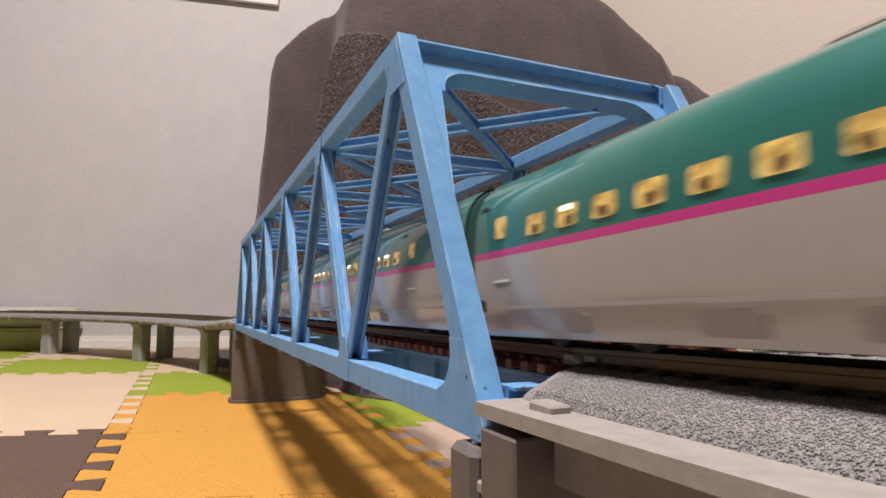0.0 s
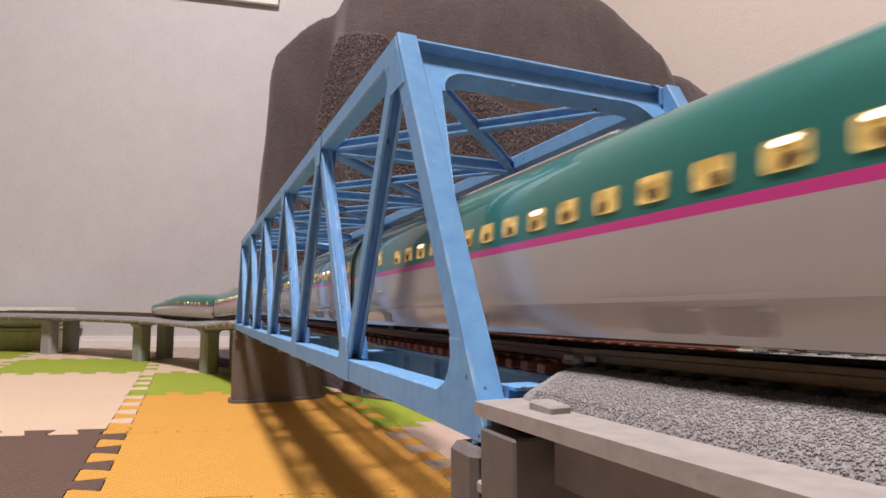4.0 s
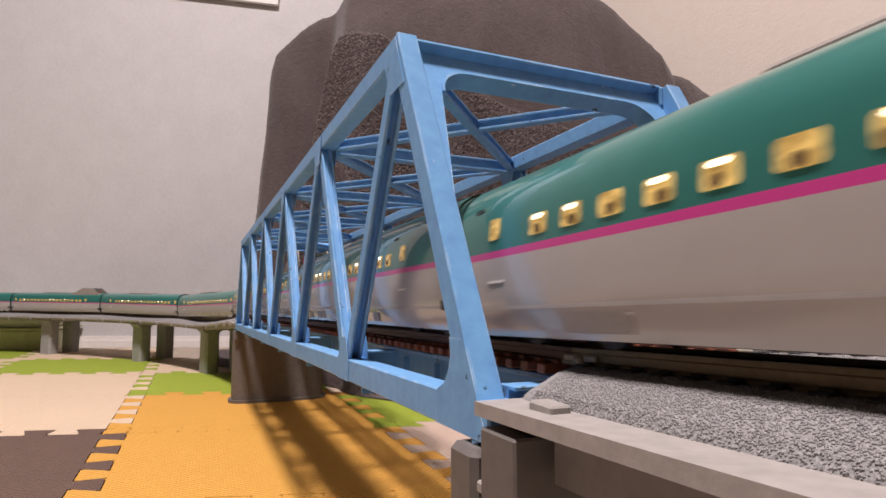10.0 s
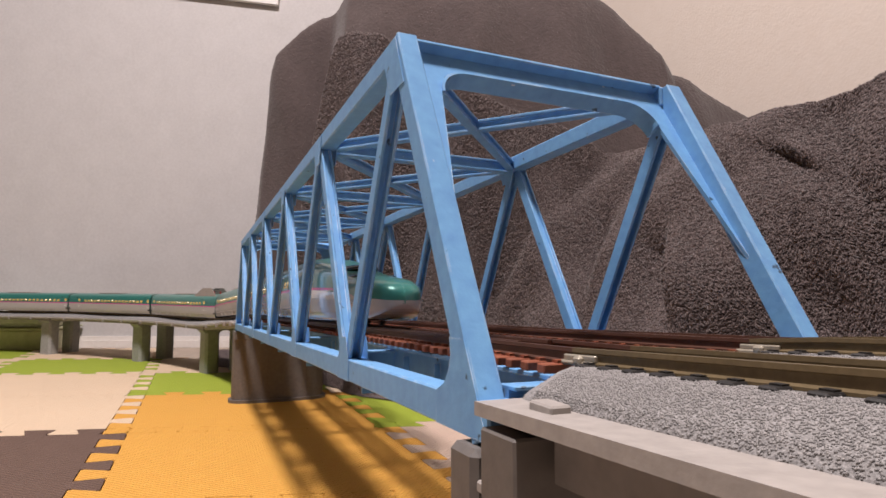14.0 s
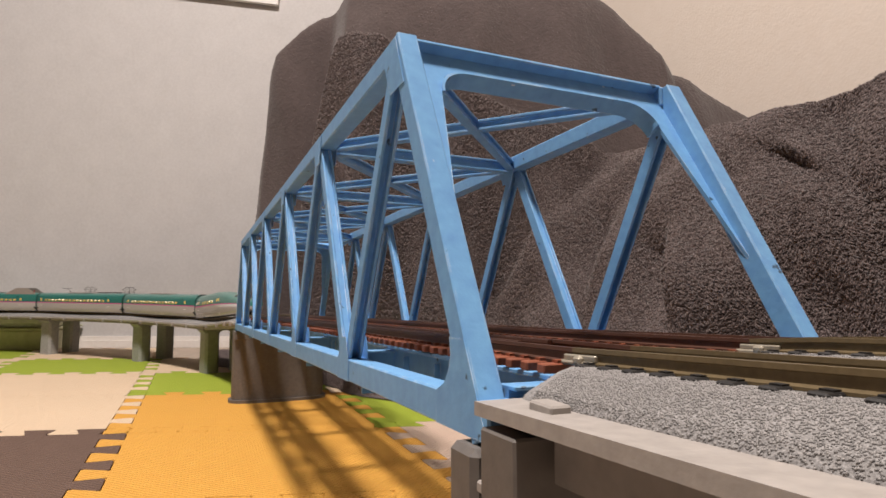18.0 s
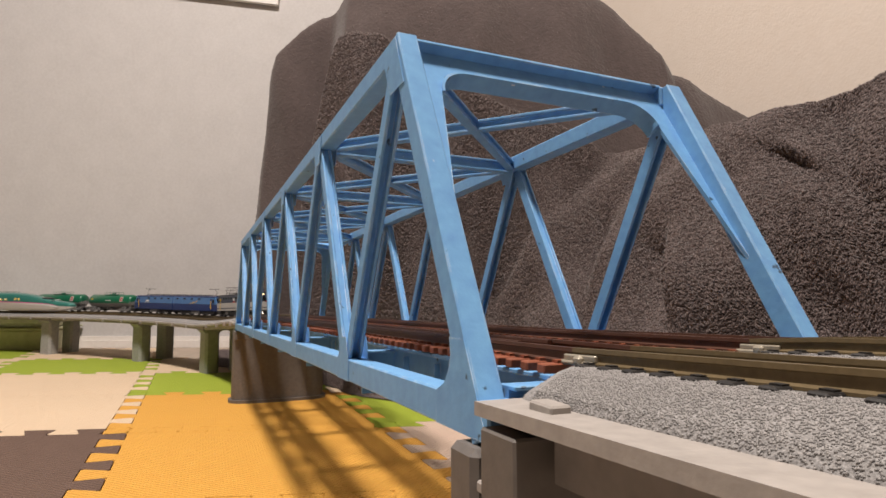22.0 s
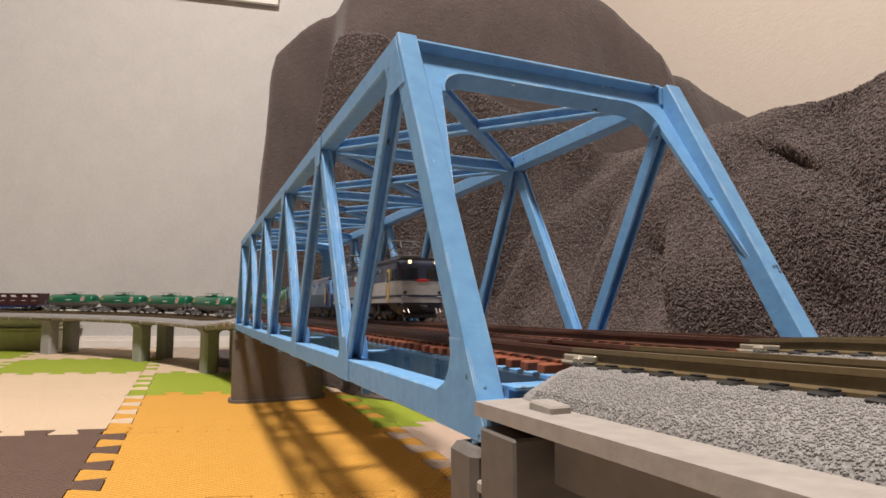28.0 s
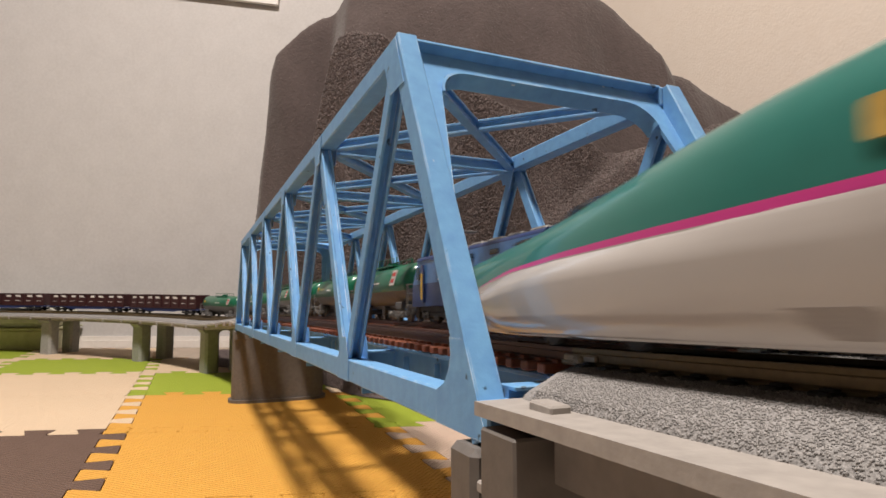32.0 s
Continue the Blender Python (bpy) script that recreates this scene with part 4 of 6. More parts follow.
# ---- fleece blanket heaped behind the bridge ----
def blanket():
    vs, fs, back = [], [], []
    nu, nv = 430, 420
    inv = BRIDGE.inverted()

    def sm(a, b, x):
        t = min(1, max(0, (x - a) / (b - a)))
        return t * t * (3 - 2 * t)

    def height(X, Y, u, v):
        n1 = noise.noise((X * 2.3 + 3, Y * 2.3, 1.7))
        n2 = noise.noise((X * 6 + 9, Y * 6, 4.1))
        Xn = X + 0.006 * n1 * sm(0.3, 0.7, Y)
        Xn = Xn / 1.06 if Xn < 0 else min(Xn, 0.43 + (Xn - 0.43) / 1.22) if Xn > 0.43 else Xn
        prof = float(np.interp(Xn, [-0.395, -0.380, -0.370, -0.362, -0.354, -0.343, -0.295, -0.253, -0.2135, -0.1, 0.0, 0.12, 0.2, 0.3087, 0.349, 0.398, 0.432, 0.449, 0.483, 0.529, 0.60, 0.68, 0.8],
                               [0.0, 0.25, 0.36, 0.48, 0.596, 0.637, 0.683, 0.719, 0.745, 0.78, 0.79, 0.79, 0.775, 0.745, 0.715, 0.660, 0.618, 0.575, 0.568, 0.540, 0.495, 0.42, 0.35]))
        prof = prof if prof < 0.3 else 0.3 + (prof - 0.3) * 1.075
        left = sm(-0.19, -0.25, X)
        hill = prof * sm(0.94 + 0.20 * left, 1.17 + 0.06 * left, Y + 0.012 * math.sin(X * 31 + 3 * n1)) * (1 - 0.9 * sm(1.34, 1.6, Y))
        blk = float(np.interp(X + 0.03 * (Y - 0.9), [-0.275, -0.258, -0.234, -0.206, -0.188, -0.174, -0.10, 0.05, 0.2, 0.3, 0.45], [0.0, 0.20, 0.36, 0.48, 0.555, 0.582, 0.580, 0.50, 0.42, 0.36, 0.30]))
        hump = blk * sm(0.855, 0.935, Y + 0.010 * math.sin(X * 40 + 4 * n1) + 0.02 * n2)
        ridge = 0.394 - 0.036 * sm(0.46, 0.18, v) + 0.010 * n1 + float(np.interp(v, [0.10, 0.20, 0.24, 0.31, 0.42, 0.6, 0.7], [0.026, 0.020, 0.015, 0.000, -0.018, -0.014, 0.0]))
        u_foot = 0.290 - 0.050 * sm(0.55, 0.76, v) - 0.03 * n1 + 0.115 * sm(0.37, 0.20, v)
        apron = (ridge + 0.010 * n2) * ((0.45 * sm(u_foot + 0.01, 0.575, u) + 0.55 * min(1, max(0, (u - u_foot - 0.01) / (0.565 - u_foot)))) * 0.78 + 0.22 * sm(u_foot - 0.05, u_foot + 0.18, u)) * (1 - 0.35 * sm(0.60, 0.80, v) * sm(0.45, 0.7, u))
        apron *= sm(-0.5, -0.25, v)
        k = 85.0
        m = math.log(math.exp(k * hill) + math.exp(k * hump) + math.exp(k * apron)) / k - math.log(3) / k * (1 - min(1, max(hill, hump, apron) * 5))
        m += 0.006 * n2 + 0.004 * noise.noise((X * 19, Y * 19, 7))
        return max(0.0015 + 0.001 * n2, m - 0.01), hill > max(hump, apron) + 0.01

    def push(v, z, n1, n2):
        """How far the drape is drawn back (+) or bulges out (-) at length v and height z."""
        d = 0.012 * math.sin(v * 31 + z * 16 + 5 * n1) + 0.007 * math.sin(v * 57 - z * 24 + 4 * n2) + 0.008 * n2
        # creases: ends (length, height), depth, width, roll beside it
        for (v0, z0), (v1, z1), deep, wide, roll in (((0.325, 0.085), (0.455, 0.225), 0.032, 0.021, 0.026), ((0.258, 0.258), (0.335, 0.304), 0.024, 0.009, 0.018),
                                                     ((0.285, 0.335), (0.225, 0.250), 0.030, 0.014, 0.014), ((0.225, 0.09), (0.300, 0.200), 0.022, 0.020, 0.016),
                                                     ((0.62, 0.31), (0.50, 0.13), 0.030, 0.022, 0.024), ((0.74, 0.28), (0.66, 0.10), 0.035, 0.022, 0.026),
                                                     ((0.175, 0.30), (0.150, 0.14), 0.022, 0.020, 0.016), ((0.10, 0.33), (0.03, 0.10), 0.040, 0.022, 0.030)):
            dv, dz = v1 - v0, z1 - z0
            ll = math.hypot(dv, dz)
            tt = ((v - v0) * dv + (z - z0) * dz) / (ll * ll)
            sd = ((v - v0) * -dz + (z - z0) * dv) / ll + 0.008 * n2
            end = max(0.0, -tt, tt - 1) * ll
            f = math.exp(-(end / 0.035) ** 2) * (0.45 + 0.55 * math.sin(math.pi * min(1, max(0, tt))))
            d += f * (deep * math.exp(-math.sqrt(sd * sd + 0.00001) / wide) - roll * math.exp(-((sd - 2.1 * wide) / (1.5 * wide)) ** 2))
        return d * sm(0.01, 0.07, z) * (1 - sm(0.335, 0.385, z)) * (1 - sm(0.70, 0.82, v))

    for a in range(nu + 1):
        for b in range(nv + 1):
            v = -0.55 + 1.95 * b / nv
            edge = 0.215 - 0.060 * sm(0.62, 0.76, v)
            u = edge + (0.985 - edge) * a / nu
            q = BRIDGE @ Vector((u, v, 0))
            X, Y = q.x, q.y
            # spread the far end out to the left behind the bridge
            if v > 0.75:
                X -= (1 - a / nu) * (0.07 * sm(0.78, 0.92, v) + 0.13 * sm(0.92, 1.12, v))
            Y = min(Y, 1.70 + 0.07 * (X - 0.42))
            high, smooth_side = height(X, Y, u, v)
            z = 0.0015 + (high - 0.0015) * sm(0.0, 0.018, a / nu)
            back.append(smooth_side)
            if smooth_side:
                Y += 0.013 * noise.noise((X * 9, z * 5 + X * 4, 3.3)) + 0.005 * noise.noise((X * 24, z * 13, 5.0))
            if u < 0.66 and z < 0.39:
                d = push(v, z, noise.noise((X * 2.3 + 3, Y * 2.3, 1.7)), noise.noise((X * 6 + 9, Y * 6, 4.1)))
                X, Y = X + 0.9197 * d, Y + 0.3922 * d
            w = 0.0016 * noise.noise((X * 150, Y * 150, z * 150)) + 0.0015 * noise.noise((X * 70, Y * 70, z * 70))
            vs.append((X, Y, z + w))
    for a in range(nu):
        for b in range(nv):
            i = a * (nv + 1) + b
            fs.append((i, i + nv + 1, i + nv + 2, i + 1))
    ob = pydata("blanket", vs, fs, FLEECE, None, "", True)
    ob.data.materials.append(SMOOTH)
    ob.data.polygons.foreach_set("material_index", np.array(back).reshape(nu + 1, nv + 1)[:-1, :-1].ravel().astype(np.int32))
    tagged(ob, "brown-grey fleece blanket heaped into hills behind the bridge", "blanket")
    curls(ob, np.array(vs).reshape(nu + 1, nv + 1, 3), np.array(back).reshape(nu + 1, nv + 1), nu)


def curls(cloth, grid, back, nu):
    """The pile of the towelling side: short curls that lie on the cloth, combed downhill with much disorder."""
    rng = np.random.default_rng(8)
    p, a, b = grid[:-1, :-1], grid[1:, :-1] - grid[:-1, :-1], grid[:-1, 1:] - grid[:-1, :-1]
    n = np.cross(a, b)
    area = np.linalg.norm(n, axis=2)
    n = n / np.maximum(area, 1e-12)[..., None]
    n = np.where(n[..., 2:3] < 0, -n, n)
    row = np.arange(nu)[:, None] / nu
    weight = area * np.where(back[:-1, :-1], 0.045, 1.0) * (p[..., 2] > 0.03) * (row < 0.60) * (p[..., 1] < 1.25) * (p[..., 1] > 0.15) * (p[..., 0] < 0.60)
    weight = (weight / weight.sum()).ravel()
    count = 150000
    pick = rng.choice(len(weight), count, p=weight)
    f, g = rng.random((count, 1)), rng.random((count, 1))
    c = p.reshape(-1, 3)[pick] + a.reshape(-1, 3)[pick] * f + b.reshape(-1, 3)[pick] * g
    n = n.reshape(-1, 3)[pick]
    small = np.where(back[:-1, :-1].ravel()[pick], 0.6, 1.0)[:, None]
    down = np.array((0.0, 0.0, -1.0)) - n * -n[:, 2:3]
    down = down + np.array((0.02, 0.0, 0.0))
    down /= np.linalg.norm(down, axis=1)[:, None]
    side = np.cross(n, down)
    turn = rng.normal(0, 0.55, (count, 1)) + 0.7 * np.sin(c[:, :1] * 21 + c[:, 2:] * 17) * np.sin(c[:, 1:2] * 19 - c[:, 2:] * 23)
    along = down * np.cos(turn) + side * np.sin(turn)
    across = np.cross(n, along)
    ll, ww, hh = rng.uniform(0.0022, 0.0042, (count, 1)) * small, rng.uniform(0.0006, 0.0011, (count, 1)) * small, rng.uniform(0.0008, 0.0018, (count, 1)) * small
    along = along + n * rng.normal(0.10, 0.22, (count, 1))
    verts = np.stack([c + along * ll, c - along * ll, c + across * ww, c - across * ww, c + n * hh, c - n * hh * 0.6], 1).reshape(-1, 3)
    tri = np.array(((0, 2, 4), (2, 1, 4), (1, 3, 4), (3, 0, 4), (2, 0, 5), (1, 2, 5), (3, 1, 5), (0, 3, 5)))
    faces = (np.arange(count)[:, None, None] * 6 + tri[None]).reshape(-1, 3)
    me = bpy.data.meshes.new("nap")
    me.vertices.add(len(verts))
    me.vertices.foreach_set("co", verts.ravel())
    me.loops.add(faces.size)
    me.loops.foreach_set("vertex_index", faces.ravel().astype(np.int32))
    me.polygons.add(len(faces))
    me.polygons.foreach_set("loop_start", np.arange(0, faces.size, 3, dtype=np.int32))
    me.polygons.foreach_set("use_smooth", np.ones(len(faces), dtype=bool))
    me.update(calc_edges=True)
    me.materials.append(CURL)
    ob = new("nap", me)
    ob.parent = cloth
    tagged(ob, "short brown towelling nap", "", "", "stuff")


blanket()
# the dark chair under the blanket: one post shows beside the hill
chair = empty("chair", "black metal chair hidden under the blanket", "chair")
bm = bmesh.new()
rod(bm, (0, 0, 0.0), (0, 0, 0.735), 0.016, 16)
part("post", bm, BLACK, chair)
bm = bmesh.new()
rod(bm, (-0.045, 0, 0.752), (0.030, 0, 0.742), 0.017, 16)
bmesh.ops.create_uvsphere(bm, u_segments=16, v_segments=8, radius=0.0175, matrix=Matrix.Translation((0.030, 0, 0.742)))
part("top_rail", bm, BLACK, chair, "rounded black top rail", True)
chair.matrix_world = pose(0.372, 1.31, -0.0105)


# ---- bullet train ----
PITCH5, BODY5 = 0.2840, 0.2755
HW, ROOF, FOOT = 0.0193, 0.0452, 0.0030
STRIPE0, STRIPE1 = 0.0222, 0.0240


def flank(t):
    """Half width of the body, as a share, at the share t of its height."""
    return float(np.interp(t, [0, 0.06, 0.2, 0.42, 0.6, 0.72, 0.82, 0.9, 0.955, 0.985, 1.0],
                           [0.86, 0.93, 0.985, 1.0, 0.985, 0.95, 0.885, 0.77, 0.60, 0.38, 0.0]))


def band(name, stations, zlo, zhi, n, material, parent, label=""):
    """A lofted strip of the body between two heights, both sides; closed over the roof when zhi is None."""
    vs, fs = [], []
    m = 0
    for y, hw, zb, zt, cx in stations:
        lo = zlo(y, zb, zt)
        hi = zt if zhi is None else zhi(y, zb, zt)
        zs = []
        for k in range(n + 1):
            f = k / n
            if zhi is None:
                f = 1 - (1 - f) ** 2.2
            zs.append(lo + (hi - lo) * f)
        ring = [(-hw * flank((z - zb) / max(1e-6, zt - zb)), y, z) for z in zs]
        ring += [(-x, yy, z) for x, yy, z in ring[::-1]]
        m = len(ring)
        vs += ring
    for a in range(len(stations) - 1):
        for j in range(m - 1):
            if j == n and zhi is not None:
                continue
            fs.append((a * m + j, a * m + j + 1, (a + 1) * m + j + 1, (a + 1) * m + j))
    return pydata(name, vs, fs, material, parent, label, True)


def side_quads(name, items, z0, z1, material, parent, zb=FOOT, zt=ROOF, out=0.00025, sides=(-1, 1), label="", hw=HW, each=False):
    """Flat panels that lie on the body's flanks; items are (y0, y1)."""
    res = []
    vs, fs = [], []
    for y0, y1, s in [(a, b, s) for a, b in items for s in sides]:
        i = len(vs)
        xs = [s * (hw * flank((z - zb) / (zt - zb)) + out) for z in (z0, z1)]
        c = 0.0006
        ring = [(xs[0], y0 + c, z0), (xs[0], y1 - c, z0), (xs[0] + (xs[1] - xs[0]) * 0.15, y1, z0 + c), (xs[1] - (xs[1] - xs[0]) * 0.15, y1, z1 - c),
                (xs[1], y1 - c, z1), (xs[1], y0 + c, z1), (xs[1] - (xs[1] - xs[0]) * 0.15, y0, z1 - c), (xs[0] + (xs[1] - xs[0]) * 0.15, y0, z0 + c)]
        back = [(x - s * 0.0012, y, z) for x, y, z in ring]
        vs += ring + back
        fs.append(tuple(range(i, i + 8)) if s < 0 else tuple(range(i, i + 8))[::-1])
        for k in range(8):
            fs.append((i + k, i + (k + 1) % 8, i + 8 + (k + 1) % 8, i + 8 + k))
        if each:
            res.append(pydata(name, vs, fs, material, parent, label))
            vs, fs = [], []
    if not each:
        res.append(pydata(name, vs, fs, material, parent, label))
    return res


def bogie(parent, y, wheel_r=0.0050, base=0.0145, half=0.0130, material=None, axles=2):
    bm = bmesh.new()
    for s in (-1, 1):
        box(bm, s * half - 0.0014, s * half + 0.0014, y - base * (axles - 1) / 2 - 0.008, y + base * (axles - 1) / 2 + 0.008, 0.0042, 0.0072, 0.0004)
        for k in range(axles):
            yy = y + (k - (axles - 1) / 2) * base
            box(bm, s * half - 0.0024, s * half + 0.0024, yy - 0.003, yy + 0.003, 0.0030, 0.0068, 0.0005)
        box(bm, s * half - 0.002, s * half + 0.002, y - 0.004, y + 0.004, 0.0022, 0.0050, 0.0005)
    box(bm, -half, half, y - 0.004, y + 0.004, 0.0050, 0.0080)
    frame_ob = part("bogie", bm, material or UNDER, parent)
    for s in (-1, 1):
        for k in range(axles):
            yy = y + (k - (axles - 1) / 2) * base
            bm = bmesh.new()
            rod(bm, (s * (half + 0.0020), yy, 0.0050), (s * (half + 0.0031), yy, 0.0050), 0.0016, 10)
            box(bm, s * (half + 0.0016) - 0.0006, s * (half + 0.0016) + 0.0006, yy - 0.0046, yy - 0.0034, 0.0036, 0.0078)
            box(bm, s * (half + 0.0016) - 0.0006, s * (half + 0.0016) + 0.0006, yy + 0.0034, yy + 0.0046, 0.0036, 0.0078)
            part("axle_box", bm, material or UNDER, frame_ob)
    for k in range(axles):
        yy = y + (k - (axles - 1) / 2) * base
        bm = bmesh.new()
        for s in (-1, 1):
            rod(bm, (s * 0.0070, yy, wheel_r), (s * 0.0093, yy, wheel_r), wheel_r, 20)
        rod(bm, (-0.009, yy, wheel_r), (0.009, yy, wheel_r), 0.001, 6)
        part("wheelset", bm, material or UNDER, frame_ob)
    return frame_ob


def e5_car(kind, seed, panto=False, plan=(0.046, 0.062, 0.2500, 0.2660)):
    """kind: 0 middle, 1 nose at +y, -1 nose at -y."""
    rng = random.Random(seed)
    car = empty("train_car", {0: "teal and white bullet train middle car with magenta stripe", 1: "bullet train leading car with long teal nose",
                              -1: "bullet train rear car with long teal duckbill nose"}[kind], "train", "bullet train cars")
    half = BODY5 / 2
    flip = 1 if kind >= 0 else -1
    st = []
    if kind == 0:
        for k in range(9):
            st.append((-half + BODY5 * k / 8, HW, FOOT, ROOF, 0))
        low = lambda y, zb, zt: STRIPE0
        high = lambda y, zb, zt: STRIPE1
    else:
        tip = PITCH5 / 2 + 0.010
        ks = [0.0, 0.00012, 0.0004, 0.0009, 0.0015, 0.0026, 0.004, 0.006, 0.008, 0.014, 0.022, 0.030, 0.035, 0.040, 0.046, 0.052, 0.062, 0.074, 0.088, 0.104, 0.122, 0.145, 0.170, 0.2, 0.25, tip + half]
        kx = [0, 0.0004, 0.0015, 0.004, 0.010, 0.022, 0.045, 0.08, 0.12, 0.17, 0.4]
        hws = [0.0004, 0.0040, 0.0068, 0.0093, 0.0119, 0.0143, 0.0160, 0.0174, 0.0187, HW, HW]
        kt = [0, 0.0004, 0.0015, 0.004, 0.009, 0.018, 0.035, 0.055, 0.075, 0.095, 0.115, 0.14, 0.17, 0.4]
        tops = [0.0148, 0.0170, 0.0189, 0.0208, 0.0226, 0.0243, 0.0262, 0.0287, 0.0322, 0.0364, 0.0404, 0.0436, ROOF, ROOF]
        kb = [0, 0.0004, 0.0015, 0.004, 0.009, 0.02, 0.035, 0.05, 0.4]
        bots = [0.0118, 0.0106, 0.0094, 0.0082, 0.0066, 0.0046, 0.0035, FOOT, FOOT]
        ksn = [0, 0.01, 0.03, 0.04, 0.052, 0.075, 0.1, 0.15, 0.2, 0.4]
        seam = [0.0132, 0.0141, 0.0150, 0.0170, 0.0192, 0.0210, 0.0221, 0.0236, STRIPE1, STRIPE1]
        for k in ks:
            st.append((flip * (tip - k), float(np.interp(k, kx, hws)), float(np.interp(k, kb, bots)), float(np.interp(k, kt, tops)), 0))
        width = lambda y: float(np.interp(tip - flip * y, [0, 0.034, 0.05, 0.09, 0.16, 0.4], [0.0, 0.0001, 0.0008, 0.0014, 0.0018, 0.0018]))
        high = lambda y, zb, zt: min(zt - 0.0004, float(np.interp(tip - flip * y, ksn, seam)))
        low = lambda y, zb, zt: max(zb + 0.0002, high(y, zb, zt) - width(y) - 0.00001)
    band("lower_body", st, lambda y, zb, zt: zb, low, 7, WHITE_E5, car, "pearl white lower body")
    band("stripe", st, low, high, 1, PINK, car, "magenta stripe")
    band("upper_body", st, high, None, 12, GREEN_E5, car, "metallic teal upper body")
    # ends
    ends = (-half, half) if kind == 0 else (-flip * half,)
    for e in ends:
        bm = bmesh.new()
        zs = [FOOT + (ROOF - FOOT) * q / 14 for q in range(15)]
        ring = [(-HW * 0.985 * flank(q / 14), z) for q, z in enumerate(zs)]
        ring += [(-x, z) for x, z in ring[-2::-1]]
        bm.faces.new([bm.verts.new((x, e - math.copysign(0.0006, e), z)) for x, z in ring])
        part("end_wall", bm, DARKGREEN, car, "dark green end wall")
        sgn = math.copysign(1, e)
        st2 = [(e - 0.0008 * sgn, HW * 0.965, FOOT + 0.002, ROOF - 0.0007, 0), (e + 0.0040 * sgn, HW * 0.965, FOOT + 0.002, ROOF - 0.0007, 0)]
        band("gangway_hood", st2, lambda y, zb, zt: zb + 0.006, None, 14, DARKGREEN, car, "dark green gangway hood")
        for s in (-1, 1):
            bm = bmesh.new()
            box(bm, s * 0.0185 - 0.0012, s * 0.0185 + 0.0014, min(e - 0.0052 * sgn, e + 0.0042 * sgn), max(e - 0.0052 * sgn, e + 0.0042 * sgn), 0.0090, 0.0122, 0.0005)
            part("damper", bm, BLACK, car, "black end damper")
        bm = bmesh.new()
        box(bm, -0.0165, 0.0165, min(e, e + 0.0041 * sgn), max(e, e + 0.0041 * sgn), 0.0046, 0.0098, 0.0006)
        part("coupler", bm, BLACK, car, "black plastic coupler")
    if kind:
        y, hw, zb, zt, cx = st[0]
        bm = bmesh.new()
        ring = [(-hw * flank(q / 14), zb + (zt - zb) * q / 14) for q in range(15)]
        ring += [(-x, z) for x, z in ring[-2::-1]]
        bm.faces.new([bm.verts.new((x, y, z)) for x, z in ring])
        part("nose_tip", bm, GREEN_E5, car)
        vs, fs = [], []
        for y, hw, zb, zt, cx in st[:-4]:
            vs += [(-hw * flank(0), y, zb), (hw * flank(0), y, zb)]
        fs = [(2 * k, 2 * k + 1, 2 * k + 3, 2 * k + 2) for k in range(len(vs) // 2 - 1)]
        pydata("nose_floor", vs, fs, WHITE_E5, car)
        # fenders: a shelf under the stripe that ends in a rounded tip beside the nose
        for sx in (-1, 1):
            vs, fs = [], []
            kk = [0.0285, 0.0295, 0.032, 0.036, 0.042, 0.050, 0.060, 0.072, 0.086, 0.102, 0.120, 0.140, 0.165]
            for k in kk:
                y = flip * (tip - k)
                hw, zb, zt = (float(np.interp(k, xs_, q)) for xs_, q in ((kx, hws), (kb, bots), (kt, tops)))
                body = lambda z: hw * flank((z - zb) / (zt - zb))
                ztop = low(y, zb, zt)
                grow = ease((k - 0.0285) / 0.022) ** 0.5
                merge = ease((k - 0.09) / 0.075)
                ztop = 0.0126 + (ztop - 0.0126) * grow
                out = float(np.interp(k, [0.0285, 0.036, 0.05, 0.08, 0.12, 0.165], [0.0158, 0.0172, 0.0182, 0.0190, 0.0194, 0.0195]))
                drop = 0.0034 * grow
                for px, pz in ((body(ztop) - 0.0006, ztop + 0.0001), (body(ztop) + (out - body(ztop)) * 0.45, ztop - drop * 0.25), (out - 0.0004, ztop - drop * 0.8), (out, ztop - drop),
                               (out, ztop - drop - 0.0020 * grow), (out * 0.99, 0.0115 - 0.0035 * grow), (out * 0.95, 0.0115 - 0.0075 * grow), (body(0.008) - 0.0004, 0.0115 - 0.0080 * grow)):
                    soft = HW * flank(min(1, max(0, (pz - FOOT) / (ROOF - FOOT)))) + 0.00012
                    vs.append((sx * (px * (1 - merge) + soft * merge), y, pz))
            for i in range(len(kk) - 1):
                for j in range(7):
                    q = (i * 8 + j, i * 8 + j + 1, i * 8 + j + 9, i * 8 + j + 8)
                    fs.append(q if sx * flip < 0 else q[::-1])
            fs.append(tuple(range(8)))
            pydata("fender", vs, fs, WHITE_E5, car, "pearl white fender shelf", True)
    # crease along the skirt
    y0, y1 = (-half + 0.001, half - 0.001)
    if kind:
        y0, y1 = (-half + 0.001, half - 0.13) if flip > 0 else (-half + 0.13, half - 0.001)
    side_quads("skirt_groove", [(y0, y1)], 0.0098, 0.0101, VENT, car, out=0.00008)
    # windows
    if kind == 0:
        # rear door, first and last window, front door, from the rear of the car's slot
        mid = PITCH5 / 2
        count = round((plan[2] - plan[1]) / 0.0118)
        ys = [plan[1] + (plan[2] - plan[1]) * k / count - mid for k in range(count + 1)]
        wide = 0.0064
    else:
        ys = [flip * -(0.026 + k * 0.0145) for k in range(5)]
        wide = 0.0070
    side_quads("window", [(y - wide / 2, y + wide / 2) for y in ys], 0.0258, 0.0304, WIN, car, each=True, label="small warmly lit window")
    seats = []
